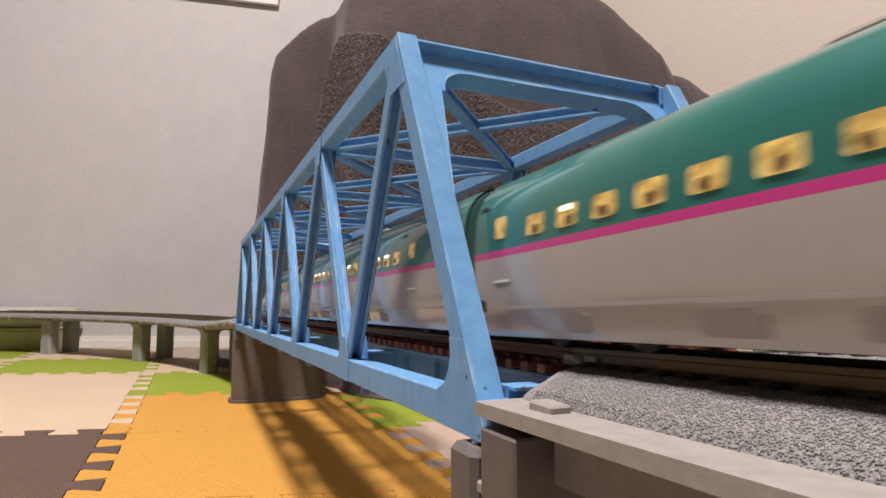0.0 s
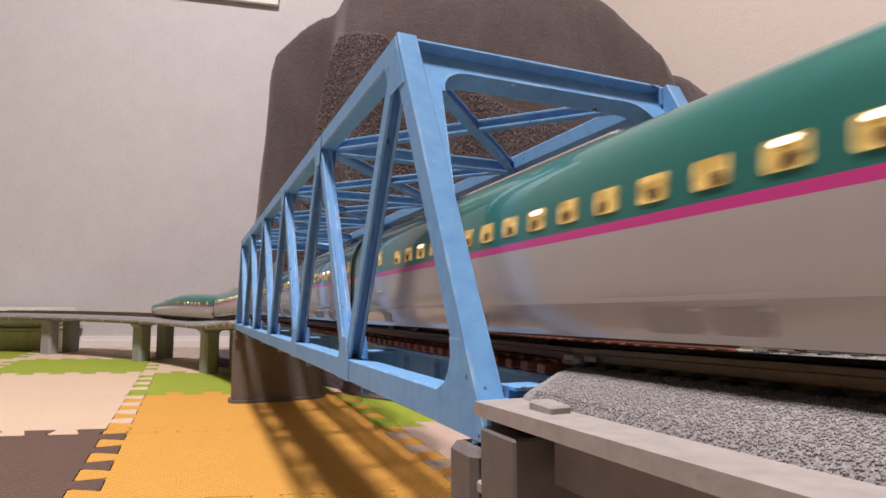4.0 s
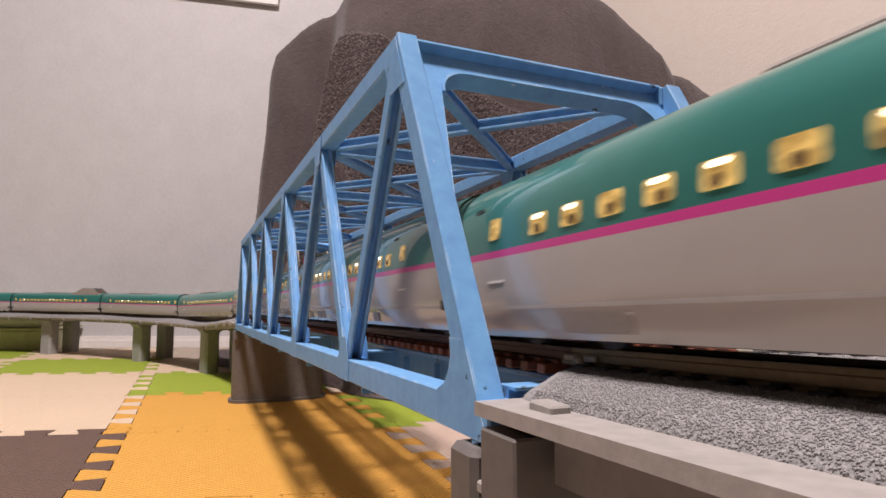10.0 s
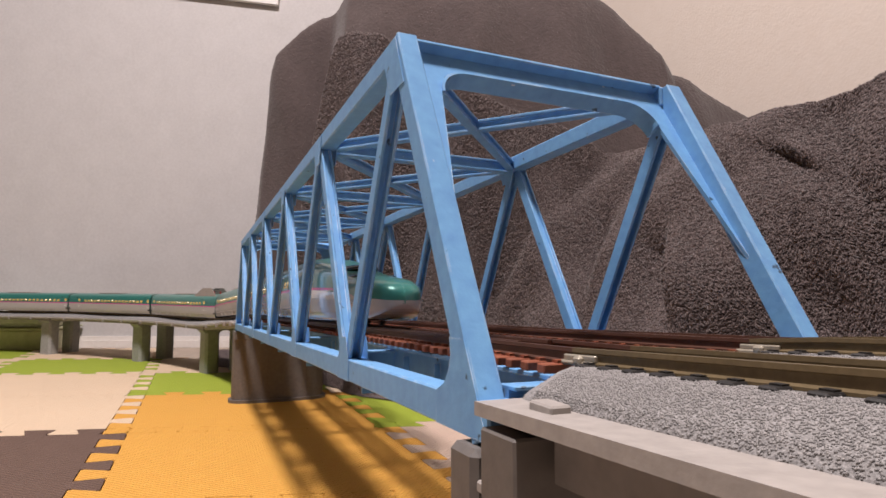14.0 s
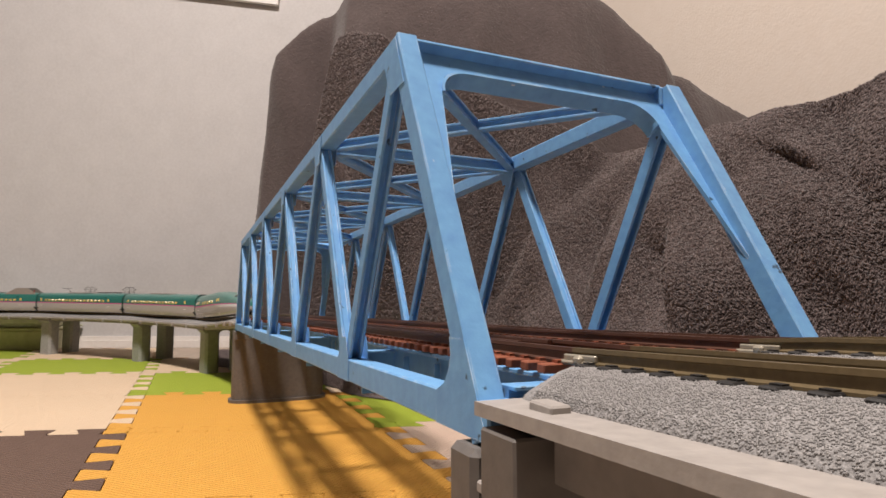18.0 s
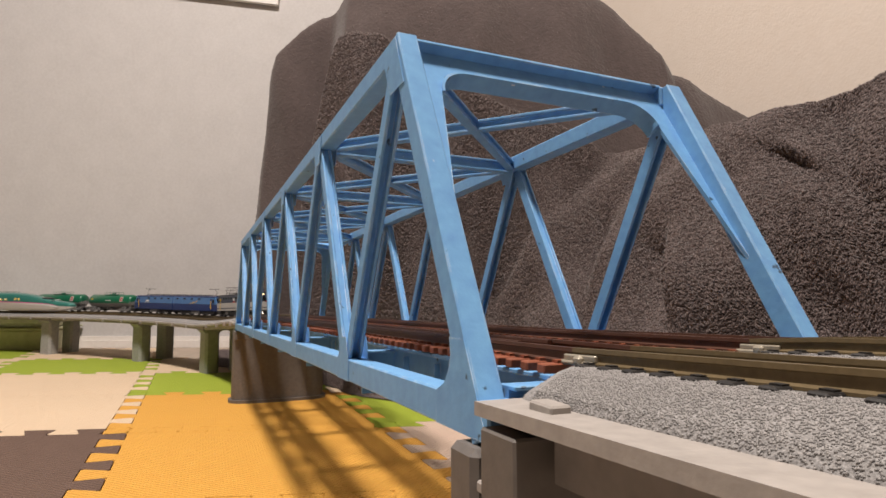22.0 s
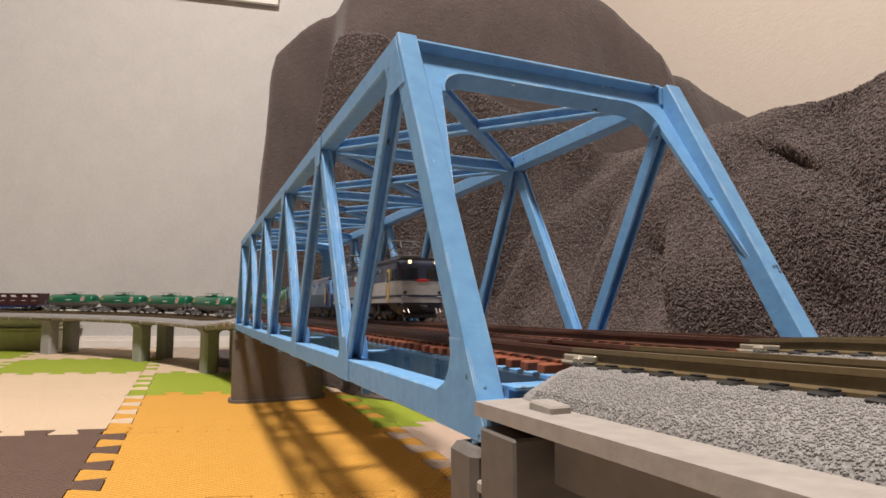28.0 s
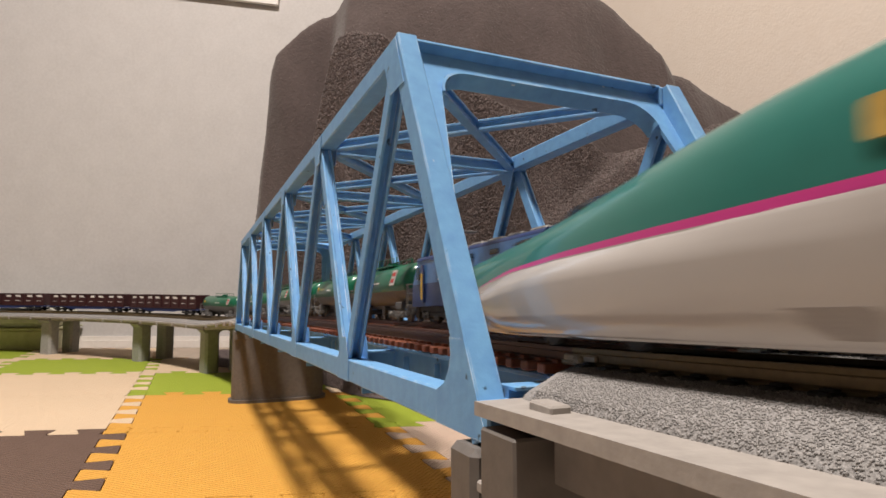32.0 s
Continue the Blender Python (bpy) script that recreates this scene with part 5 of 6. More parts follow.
    for y in ys:
        q = rng.uniform(-0.0012, 0.0008)
        seats.append((y + q - 0.0012, y + q + 0.0012))
    side_quads("seat_back", seats, 0.0260, 0.0281, SEAT, car, out=0.00032, each=True)
    spots = [(y - 0.0018, y + 0.0019) for y in ys if rng.random() < 0.45]
    side_quads("window_lamp", spots, 0.0292, 0.0302, WIN_SPOT, car, out=0.00035, each=True)
    dy = [plan[0] - PITCH5 / 2, plan[3] - PITCH5 / 2] if kind == 0 else [flip * -0.114]
    side_quads("door_window", [(y - 0.0024, y + 0.0024) for y in dy], 0.0268, 0.0322, WIN, car, each=True)
    for y in dy:
        side_quads("door_seam", [(y - 0.0048, y - 0.0045), (y + 0.0045, y + 0.0048)], 0.0060, 0.0345, VENT, car, out=0.00006, each=True)
        side_quads("indicator", [(y + 0.0075, y + 0.0125)], 0.0350, 0.0362, BLACK, car, out=0.0001, each=True)
    for y in dy:
        side_quads("print_bar", [(y - 0.0046, y + 0.0032)], 0.0160, 0.0166, WHITE, car, out=0.00022, each=True, label="small white print")
    if kind:
        side_quads("cab_window", [(flip * 0.0019 - 0.0022, flip * 0.0019 + 0.0022), (flip * 0.0119 - 0.0022, flip * 0.0119 + 0.0022)], 0.0270, 0.0322, WIN if kind < 0 else WIN_DIM, car, each=True)
    # vents in the skirt
    rngv = random.Random(seed * 3 + 1)
    y = -half + 0.040
    lim = half - 0.04 if kind == 0 else half - 0.145
    items = []
    while y < lim:
        w = rngv.choice((0.008, 0.009, 0.011, 0.021))
        if rngv.random() < 0.55:
            items.append((flip * y if flip > 0 else -y - w, flip * y + w if flip > 0 else -y))
        y += w + rngv.choice((0.003, 0.003, 0.012, 0.02))
    if kind:
        items += [(min(flip * a, flip * b), max(flip * a, flip * b)) for a, b in ((0.035, 0.041), (0.014, 0.026))]
    side_quads("vent", items, 0.0044, 0.0084, VENT, car, each=True, out=0.0005, label="grey vent grille")
    # underside and running gear
    bm = bmesh.new()
    lo, hi = (-half, half) if kind == 0 else ((-half, half - 0.06) if flip > 0 else (-half + 0.06, half))
    box(bm, -0.0150, 0.0150, lo, hi, 0.0028, 0.0070)
    part("underframe", bm, UNDER, car)
    for s in (-1, 1):
        yb = s * 0.100 if (kind == 0 or s != flip) else s * 0.078
        bogie(car, yb, 0.0048, 0.0285, 0.0128)
    # roof gear
    bm = bmesh.new()
    if kind == 0:
        box(bm, -0.0075, 0.0075, -0.03, 0.05, ROOF - 0.0012, ROOF + 0.0012, 0.0008)
        part("roof_box", bm, GREY_E5, car)
    else:
        bm.free()
        bm = bmesh.new()
        yc = flip * (PITCH5 / 2 + 0.010 - 0.082)
        bmesh.ops.create_uvsphere(bm, u_segments=20, v_segments=10, radius=1, matrix=Matrix.Translation((0, yc, 0.0316)) @ Matrix.Diagonal((0.0104, 0.024, 0.0031, 1)))
        part("cab_canopy", bm, GLASS_DARK, car, "dark glass cab canopy", True)
        for s in (-1, 1):
            bm = bmesh.new()
            bmesh.ops.create_uvsphere(bm, u_segments=12, v_segments=6, radius=1, matrix=Matrix.Translation((s * 0.0098, flip * (PITCH5 / 2 + 0.010 - 0.052), 0.0262)) @ Matrix.Diagonal((0.0022, 0.008, 0.0011, 1)))
            part("headlight", bm, GLASS_DARK, car, "narrow headlight", True)
    if panto:
        for s in (-1, 1):
            bm = bmesh.new()
            x0 = s * 0.0146
            prof = [(-half + 0.006, 0.0412), (-half + 0.030, 0.0560), (-half + 0.062, 0.0560), (-half + 0.092, 0.0412)]
            f = [bm.verts.new((x0, y, z)) for y, z in prof]
            face = bm.faces.new(f)
            ext = bmesh.ops.extrude_face_region(bm, geom=[face])
            for v in [v for v in ext["geom"] if isinstance(v, bmesh.types.BMVert)]:
                v.co.x -= s * 0.0012
            for v in bm.verts:
                v.co.x -= s * 0.16 * max(0, v.co.z - 0.0412)
            part("noise_shield", bm, GREY_E5, car, "tall grey pantograph shield")
        bm = bmesh.new()
        for s in (-1, 1):
            rod(bm, (s * 0.006, -half + 0.03, ROOF), (s * 0.006, -half + 0.03, ROOF + 0.005), 0.0012, 8)
            rod(bm, (s * 0.006, -half + 0.06, ROOF), (s * 0.006, -half + 0.06, ROOF + 0.005), 0.0012, 8)
        part("insulator", bm, RED, car, "red insulators")
        bm = bmesh.new()
        rod(bm, (0, -half + 0.03, ROOF + 0.004), (0, -half + 0.065, ROOF + 0.0075), 0.0007, 6)
        rod(bm, (0, -half + 0.065, ROOF + 0.0075), (0, -half + 0.045, ROOF + 0.009), 0.0006, 6)
        rod(bm, (-0.011, -half + 0.045, ROOF + 0.009), (0.011, -half + 0.045, ROOF + 0.009), 0.0006, 6)
        part("pantograph", bm, UNDER, car)
    for ob in car.children:
        if not ob.name.startswith("bogie"):
            ob.data.transform(Matrix.Translation((0, 0, -0.0007)))
    return car


bullet = [e5_car(1, 11)]
mid_a, mid_p, mid_b = e5_car(0, 2), e5_car(0, 3, True), e5_car(0, 4, False, (0.0106, 0.0306, 0.2196, 0.2416))
used = set()
for base in (mid_a, mid_p, mid_b, mid_b, mid_b, mid_p, mid_a):
    bullet.append(copy_thing(base, Matrix()) if base.name in used else base)
    used.add(base.name)
bullet.append(e5_car(0, 5, False, (0.0387, 0.0700, 0.2392, 0.2592)))
bullet.append(e5_car(-1, 12))
# pale bird emblem on the rear car as a plain shape
def feather(curve, car):
    """A curved blade on both flanks; curve gives the way from the car's end, the height and half the blade's breadth."""
    for sx in (-1, 1):
        vs = []
        for d, z, r in curve:
            for q in (z - r, z + r):
                vs.append((sx * (HW * flank((q + 0.0007 - FOOT) / (ROOF - FOOT)) + 0.0003), BODY5 / 2 - d, q))
        fs = [(2 * k, 2 * k + 1, 2 * k + 3, 2 * k + 2) for k in range(len(curve) - 1)]
        pydata("emblem", vs, fs, WHITE, car, "pale swept emblem")


feather(((0.005, 0.0262, 0.0001), (0.009, 0.0268, 0.0008), (0.014, 0.0274, 0.0011), (0.020, 0.0284, 0.0012), (0.026, 0.0296, 0.0011), (0.032, 0.0312, 0.0007)), bullet[-1])
feather(((0.008, 0.0270, 0.0003), (0.010, 0.0284, 0.0006), (0.013, 0.0302, 0.0006), (0.017, 0.0320, 0.0005), (0.022, 0.0334, 0.0002)), bullet[-1])


# ---- freight train: its front is at -y ----
def panto_frame(car, y, z, up=True):
    bm = bmesh.new()
    for s in (-1, 1):
        for t in (-1, 1):
            rod(bm, (s * 0.007, y + t * 0.008, z), (s * 0.007, y + t * 0.008, z + 0.003), 0.0009, 8)
    part("insulator", bm, GREYGEAR, car)
    z1 = z + 0.003
    bm = bmesh.new()
    for q in (-1, 1):
        rod(bm, (q * 0.007, y - 0.010, z1), (q * 0.007, y + 0.010, z1), 0.0005, 5)
        rod(bm, (-0.007, y + q * 0.009, z1), (0.007, y + q * 0.009, z1), 0.0005, 5)
    pan = part("pantograph", bm, GREYGEAR, car, "raised diamond pantograph")
    h = 0.0105 if up else 0.002
    bars = []
    for t in (-1, 1):
        for s in (-1, 1):
            bars.append(("lower_arm", (s * 0.006, y + t * 0.003, z1), (s * 0.0075, y + t * 0.0130, z1 + h * 0.5), 0.00042))
            bars.append(("upper_arm", (s * 0.0075, y + t * 0.0130, z1 + h * 0.5), (s * 0.0045, y + t * 0.001, z1 + h), 0.00042))
        bars.append(("cross_bar", (-0.0075, y + t * 0.0130, z1 + h * 0.5), (0.0075, y + t * 0.0130, z1 + h * 0.5), 0.0004))
        bars.append(("collector", (-0.011, y + t * 0.0022, z1 + h), (0.011, y + t * 0.0022, z1 + h), 0.0005))
    for nm, a, b, r in bars:
        bm = bmesh.new()
        rod(bm, a, b, r, 5)
        part(nm, bm, GREYGEAR, pan)


def rounded_body(bm, w, y0, y1, z0, z1, r=0.004, seg=5):
    """A box along y with its two upper edges rounded."""
    ring = [(-w, z0)]
    for k in range(seg + 1):
        a = math.pi - k / seg * math.pi / 2
        ring.append((-w + r + r * math.cos(a), z1 - r + r * math.sin(a)))
    ring += [(-x, z) for x, z in ring[::-1]]
    n = len(ring)
    A = [bm.verts.new((x, y0, z)) for x, z in ring]
    B = [bm.verts.new((x, y1, z)) for x, z in ring]
    bm.faces.new(A)
    bm.faces.new(B[::-1])
    for k in range(n):
        bm.faces.new((A[k], A[(k + 1) % n], B[(k + 1) % n], B[k]))


def round_plan(bm, w, h, z0, z1, r=0.0045, top=0.0):
    """A body whose four upright corners are rounded, and its roof edge too."""
    plan = []
    for sx, sy, a0 in ((1, 1, 0), (-1, 1, 90), (-1, -1, 180), (1, -1, 270)):
        for k in range(5):
            a = radians(a0 + k * 22.5)
            plan.append((sx * (w - r) + r * math.cos(a), sy * (h - r) + r * math.sin(a)))
    levels = [(z0, 0.0), (z1 - top, 0.0)] + ([(z1 - top * (1 - math.sin(radians(q))), top * (1 - math.cos(radians(q)))) for q in (30, 60, 90)] if top else [])
    rings = [[bm.verts.new((x * (1 - d / w), y * (1 - d / h), z)) for x, y in plan] for z, d in levels]
    n = len(plan)
    for a, b in zip(rings, rings[1:]):
        for k in range(n):
            bm.faces.new((a[k], a[(k + 1) % n], b[(k + 1) % n], b[k]))
    bm.faces.new(rings[0][::-1])
    bm.faces.new(rings[-1])


def loco_grey():
    car = empty("locomotive", "navy and cream electric locomotive with lit headlights", "train", "freight train")
    h, w = 0.0985, 0.0175
    bm = bmesh.new()
    round_plan(bm, w, h, 0.0130, 0.0270)
    part("lower_body", bm, CREAM, car, "cream lower body")
    bm = bmesh.new()
    round_plan(bm, w + 0.0002, h + 0.0002, 0.0166, 0.0180)
    part("stripe", bm, NAVY, car, "thin navy stripe")
    bm = bmesh.new()
    round_plan(bm, w - 0.0001, h - 0.0002, 0.0270, 0.0405, 0.0045, 0.003)
    part("upper_body", bm, NAVY, car, "navy blue upper body")
    bm = bmesh.new()
    rounded_body(bm, w - 0.0022, -h + 0.004, h - 0.004, 0.0400, 0.0425, 0.002)
    part("roof", bm, UNDER, car)
    for s in (-1, 1):
        for y in (-h + 0.0205, h - 0.0205):
            bm = bmesh.new()
            box(bm, s * w - 0.0004, s * w + 0.0004, y - 0.0026, y + 0.0026, 0.0138, 0.0352, 0.0003)
            d = part("cab_door", bm, YELLOW, car, "yellow cab door")
            bm = bmesh.new()
            box(bm, s * w - 0.0006, s * w + 0.0006, y - 0.0017, y + 0.0017, 0.0265, 0.0335, 0.0002)
            part("door_window", bm, GLASS_DARK, d)
            bm = bmesh.new()
            for e in (-0.0034, 0.0034):
                rod(bm, (s * (w + 0.0008), y + e, 0.0150), (s * (w + 0.0008), y + e, 0.0300), 0.0003, 5)
            part("handrail", bm, CREAM, car)
        for e in (-1, 1):
            for q in (0.007, 0.0135):
                bm = bmesh.new()
                y = e * (h - q)
                box(bm, s * w - 0.0003, s * w + 0.0003, y - 0.0022, y + 0.0022, 0.0278, 0.0348, 0.0002)
                part("cab_side_window", bm, GLASS_DARK, car)
        for k in range(11):
            y = -0.060 + k * 0.012
            if k == 6:
                continue
            bm = bmesh.new()
            box(bm, s * w - 0.0003, s * w + 0.0003, y - 0.0036, y + 0.0036, 0.0338, 0.0364, 0.0002)
            part("filter_window", bm, GLASS_DARK, car)
        bm = bmesh.new()
        box(bm, s * w - 0.0003, s * w + 0.0003, 0.005, 0.017, 0.0272, 0.0290, 0.0002)
        part("number_plate", bm, RED, car, "red plate")
        bm = bmesh.new()
        box(bm, s * w - 0.0003, s * w + 0.0003, 0.0085, 0.0140, 0.0306, 0.0311, 0.0001)
        box(bm, s * w - 0.0003, s * w + 0.0003, 0.0123, 0.0140, 0.0311, 0.0345, 0.0001)
        box(bm, s * w - 0.0003, s * w + 0.0003, 0.0085, 0.0102, 0.0311, 0.0345, 0.0001)
        part("emblem", bm, WHITE, car, "white emblem")
        bm = bmesh.new()
        box(bm, s * w - 0.0002, s * w + 0.0012, -h, h, 0.0404, 0.0412, 0.0002)
        part("gutter", bm, NAVY, car)
    for e in (-1, 1):
        for q in (-1, 1):
            bm = bmesh.new()
            box(bm, q * 0.0088 - 0.0055, q * 0.0088 + 0.0055, e * h - 0.0004, e * h + 0.0003, 0.0282, 0.0352, 0.0003)
            part("windscreen", bm, GLASS_DARK, car)
            bm = bmesh.new()
            rod(bm, (q * 0.0095, e * (h - 0.004), 0.0392), (q * 0.0095, e * (h + 0.0012), 0.0392), 0.0014, 14)
            hd = part("headlight", bm, STEEL, car)
            bm = bmesh.new()
            rod(bm, (q * 0.0095, e * (h + 0.0008), 0.0392), (q * 0.0095, e * (h + 0.0016), 0.0392), 0.0011, 14)
            part("lens", bm, HEAD if e < 0 else GLASS_DARK, hd, "lit warm headlight" if e < 0 else "")
            bm = bmesh.new()
            rod(bm, (q * 0.0125, e * h, 0.0195), (q * 0.0125, e * (h + 0.0012), 0.0195), 0.0011, 10)
            part("tail_lamp", bm, UNDER, car)
        bm = bmesh.new()
        box(bm, -0.0045, 0.0045, e * h - 0.0004, e * h + 0.0004, 0.0264, 0.0282, 0.0002)
        part("number_plate", bm, RED, car, "red plate")
        for q in (-1, 1):
            bm = bmesh.new()
            rod(bm, (q * 0.0150, e * (h + 0.0012), 0.0120), (q * 0.0150, e * (h + 0.0012), 0.0168), 0.0004, 6)
            rod(bm, (q * 0.0150, e * (h + 0.0012), 0.0168), (q * 0.0105, e * (h + 0.0012), 0.0168), 0.0004, 6)
            part("handrail", bm, CREAM, car)
            bm = bmesh.new()
            rod(bm, (q * 0.0105, e * (h - 0.001), 0.0095), (q * 0.0100, e * (h + 0.0022), 0.0062), 0.0004, 6)
            rod(bm, (q * 0.0130, e * (h - 0.001), 0.0090), (q * 0.0128, e * (h + 0.0018), 0.0066), 0.00035, 6)
            part("brake_hose", bm, STEEL, car, "bright brake hoses")
        # pilot: a deep skirt whose sides sweep down and inwards towards the rails
        bm = bmesh.new()
        rings = []
        for z, wx, yo, yi in ((0.0132, 0.0168, h - 0.0008, h - 0.024), (0.0105, 0.0164, h - 0.0010, h - 0.021), (0.0075, 0.0150, h - 0.0022, h - 0.016), (0.0050, 0.0128, h - 0.0040, h - 0.013)):
            rings.append([bm.verts.new((x, e * y, z)) for x, y in ((-wx, yi), (-wx, yo - 0.003), (-wx + 0.003, yo), (wx - 0.003, yo), (wx, yo - 0.003), (wx, yi))])
        for r0, r1 in zip(rings, rings[1:]):
            for k in range(6):
                bm.faces.new((r0[k], r0[(k + 1) % 6], r1[(k + 1) % 6], r1[k]))
        bm.faces.new(rings[0])
        bm.faces.new(rings[-1][::-1])
        part("skirt", bm, PILOT, car, "dark grey rounded pilot")
        bm = bmesh.new()
        box(bm, -0.0022, 0.0022, min(e * (h - 0.002), e * (h + 0.0050)), max(e * (h - 0.002), e * (h + 0.0050)), 0.0080, 0.0112, 0.0006)
        part("coupler", bm, UNDER, car)
        bm = bmesh.new()
        box(bm, -0.0120, 0.0120, min(e * (h - 0.008), e * (h - 0.002)), max(e * (h - 0.008), e * (h - 0.002)), 0.0024, 0.0050, 0.0006)
        part("snow_plough", bm, PILOT, car)
    box_part("underframe", (-0.0105, 0.0105, -h + 0.01, h - 0.01, 0.0050, 0.0131), BLACK, car)
    for k, wide in enumerate((0.0030, 0.0055, 0.0040, 0.0062, 0.0036, 0.0055)):
        y = -0.050 + 0.02 * k
        for s in (-1, 1):
            box_part("equipment_box", (s * 0.0140 - 0.002, s * 0.0140 + 0.002, y - wide, y + wide, 0.0046 + 0.0006 * (k % 3), 0.0116), (UNDER, PILOT, GREYGEAR)[k % 3], car)
            bm = bmesh.new()
            rod(bm, (s * 0.0160, y + 0.0085, 0.0030), (s * 0.0160, y + 0.0085, 0.0105), 0.0010, 8)
            rod(bm, (s * 0.0160, y + 0.0075, 0.0080), (s * 0.0160, y + 0.0105, 0.0080), 0.0007, 6)
            part("sand_pipe", bm, PILOT, car)
    for y in (-0.062, 0.0, 0.062):
        bogie(car, y, 0.0068, 0.030, 0.0135)
    panto_frame(car, -0.064, 0.0425)
    panto_frame(car, 0.066, 0.0425)
    bm = bmesh.new()
    for k in range(5):
        y = -0.028 + k * 0.014
        box(bm, -0.008, 0.008, y - 0.005, y + 0.005, 0.0424, 0.0448, 0.0006)
    part("roof_gear", bm, UNDER, car)
    for ob in list(car.children):
        if ob.name.split(".")[0] not in ("bogie", "coupler", "snow_plough", "equipment_box", "underframe", "skirt"):
            for v in ob.data.vertices:
                v.co.z = 0.0130 + (v.co.z - 0.0130) * 1.045
            for sub in ob.children:
                for v in sub.data.vertices:
                    v.co.z = 0.0130 + (v.co.z - 0.0130) * 1.045
    return car


def loco_blue():
    car = empty("locomotive", "two-section bright and deep blue electric locomotive", "train", "freight train")
    w = 0.0178
    for sec in (-1, 1):
        y0, y1 = (-0.153, -0.0015) if sec < 0 else (0.0015, 0.153)
        cab = -0.153 if sec < 0 else 0.153
        inn = y1 if sec < 0 else y0
        n = 0.010 * (1 if sec < 0 else -1)
        for nm, za, zb, material in (("lower_body", 0.0105, 0.0240, EHDARK), ("upper_body", 0.0240, 0.0378, EHLIGHT)):
            bm = bmesh.new()
            # the nose leans back above the windscreen's foot
            f = lambda z: cab + n * max(0.0, (z - 0.0225) / 0.0155) * 0.9
            prof = [(inn, za), (f(za), za), (f(max(za, min(zb, 0.0225))), max(za, min(zb, 0.0225))), (f(zb), zb), (inn, zb)]
            clean = []
            for q in prof:
                if not clean or (abs(q[0] - clean[-1][0]) + abs(q[1] - clean[-1][1])) > 1e-6:
                    clean.append(q)
            vs = [bm.verts.new((-w, y, z)) for y, z in clean]
            face = bm.faces.new(vs)
            ext = bmesh.ops.extrude_face_region(bm, geom=[face])
            for v in [v for v in ext["geom"] if isinstance(v, bmesh.types.BMVert)]:
                v.co.x += 2 * w
            for v in bm.verts:
                if abs(v.co.y - cab) < 0.011:
                    v.co.x *= 0.93
            part(nm, bm, material, car, "deep blue lower body" if material is EHDARK else "mid blue upper body")
        bm = bmesh.new()
        rounded_body(bm, w - 0.0006, min(inn, cab + n), max(inn, cab + n), 0.0376, 0.0402, 0.0022)
        part("roof", bm, EHDARK, car)
        bm = bmesh.new()
        for k in range(5):
            y = inn + (cab - inn) * (0.12 + 0.13 * k)
            box(bm, -0.009, 0.009, y - 0.007, y + 0.007, 0.0400, 0.0432, 0.001)
        part("roof_gear", bm, GREYGEAR, car)
        # windscreen, lamps
        for q in (-1, 1):
            bm = bmesh.new()
            a = Vector((q * 0.0078, cab + n * 0.16 - math.copysign(0.0008, n), 0.0255))
            b = Vector((q * 0.0078, cab + n * 0.80 - math.copysign(0.0008, n), 0.0362))
            beam(bm, a, b, 0.0135, 0.0009, bevel=0.0002)
            part("windscreen", bm, GLASS_DARK, car)
            bm = bmesh.new()
            rod(bm, (q * 0.0120, cab - math.copysign(0.0003, n) * 0.2, 0.0178), (q * 0.0120, cab - math.copysign(0.0008, n), 0.0178), 0.0012, 12)
            part("headlight", bm, HEAD if sec < 0 else GLASS_DARK, car, "lit headlight" if sec < 0 else "")
            bm = bmesh.new()
            box(bm, q * 0.006 - 0.003, q * 0.006 + 0.003, cab + n * 0.98 - 0.0008, cab + n * 0.98 + 0.0008, 0.0372, 0.0386, 0.0003)
            part("headlight", bm, HEAD if sec < 0 else GLASS_DARK, car)
        for s in (-1, 1):
            yd = cab + n * 2.0
            bm = bmesh.new()
            box(bm, s * w - 0.0004, s * w + 0.0004, yd - 0.0022, yd + 0.0022, 0.0128, 0.0352, 0.0003)
            d = part("cab_door", bm, EHDARK, car)
            bm = bmesh.new()
            box(bm, s * w - 0.0007, s * w + 0.0007, yd - 0.0012, yd + 0.0012, 0.0145, 0.0300, 0.0002)
            part("handrail", bm, YELLOW, d, "yellow handrail strip")
            bm = bmesh.new()
            yw = cab + n * 1.25
            box(bm, s * w - 0.0003, s * w + 0.0003, yw - 0.0026, yw + 0.0026, 0.0265, 0.0338, 0.0002)
            part("cab_side_window", bm, GLASS_DARK, car)
            for k in range(4):
                y = inn + (cab - inn) * (0.10 + 0.17 * k)
                bm = bmesh.new()
                box(bm, s * w - 0.0003, s * w + 0.0003, y - 0.0042, y + 0.0042, 0.0332, 0.0356, 0.0003)
                part("filter_window", bm, GLASS_DARK, car)
            if sec < 0:
                # plain yellow flourish in place of the emblem
                bm = bmesh.new()
                for y, z, dy, dz in ((-0.066, 0.0256, 0.0052, 0.0010), (-0.074, 0.0268, 0.0034, 0.0016), (-0.080, 0.0280, 0.0026, 0.0013), (-0.086, 0.0296, 0.0026, 0.0013), (-0.081, 0.0260, 0.0040, 0.0006)):
                    ring = ((y + dy, z - dz), (y - dy * 0.6, z - dz * 0.3), (y - dy, z + dz), (y + dy * 0.5, z + dz * 0.4))
                    bm.faces.new([bm.verts.new((s * (w + 0.0003), q[0], q[1])) for q in ring])
                part("emblem", bm, YELLOW, car, "yellow emblem shapes")
            else:
                bm = bmesh.new()
                box(bm, s * w - 0.0003, s * w + 0.0003, 0.094, 0.104, 0.0270, 0.0305, 0.0003)
                box(bm, s * w - 0.0003, s * w + 0.0003, 0.086, 0.110, 0.0252, 0.0256, 0.0001)
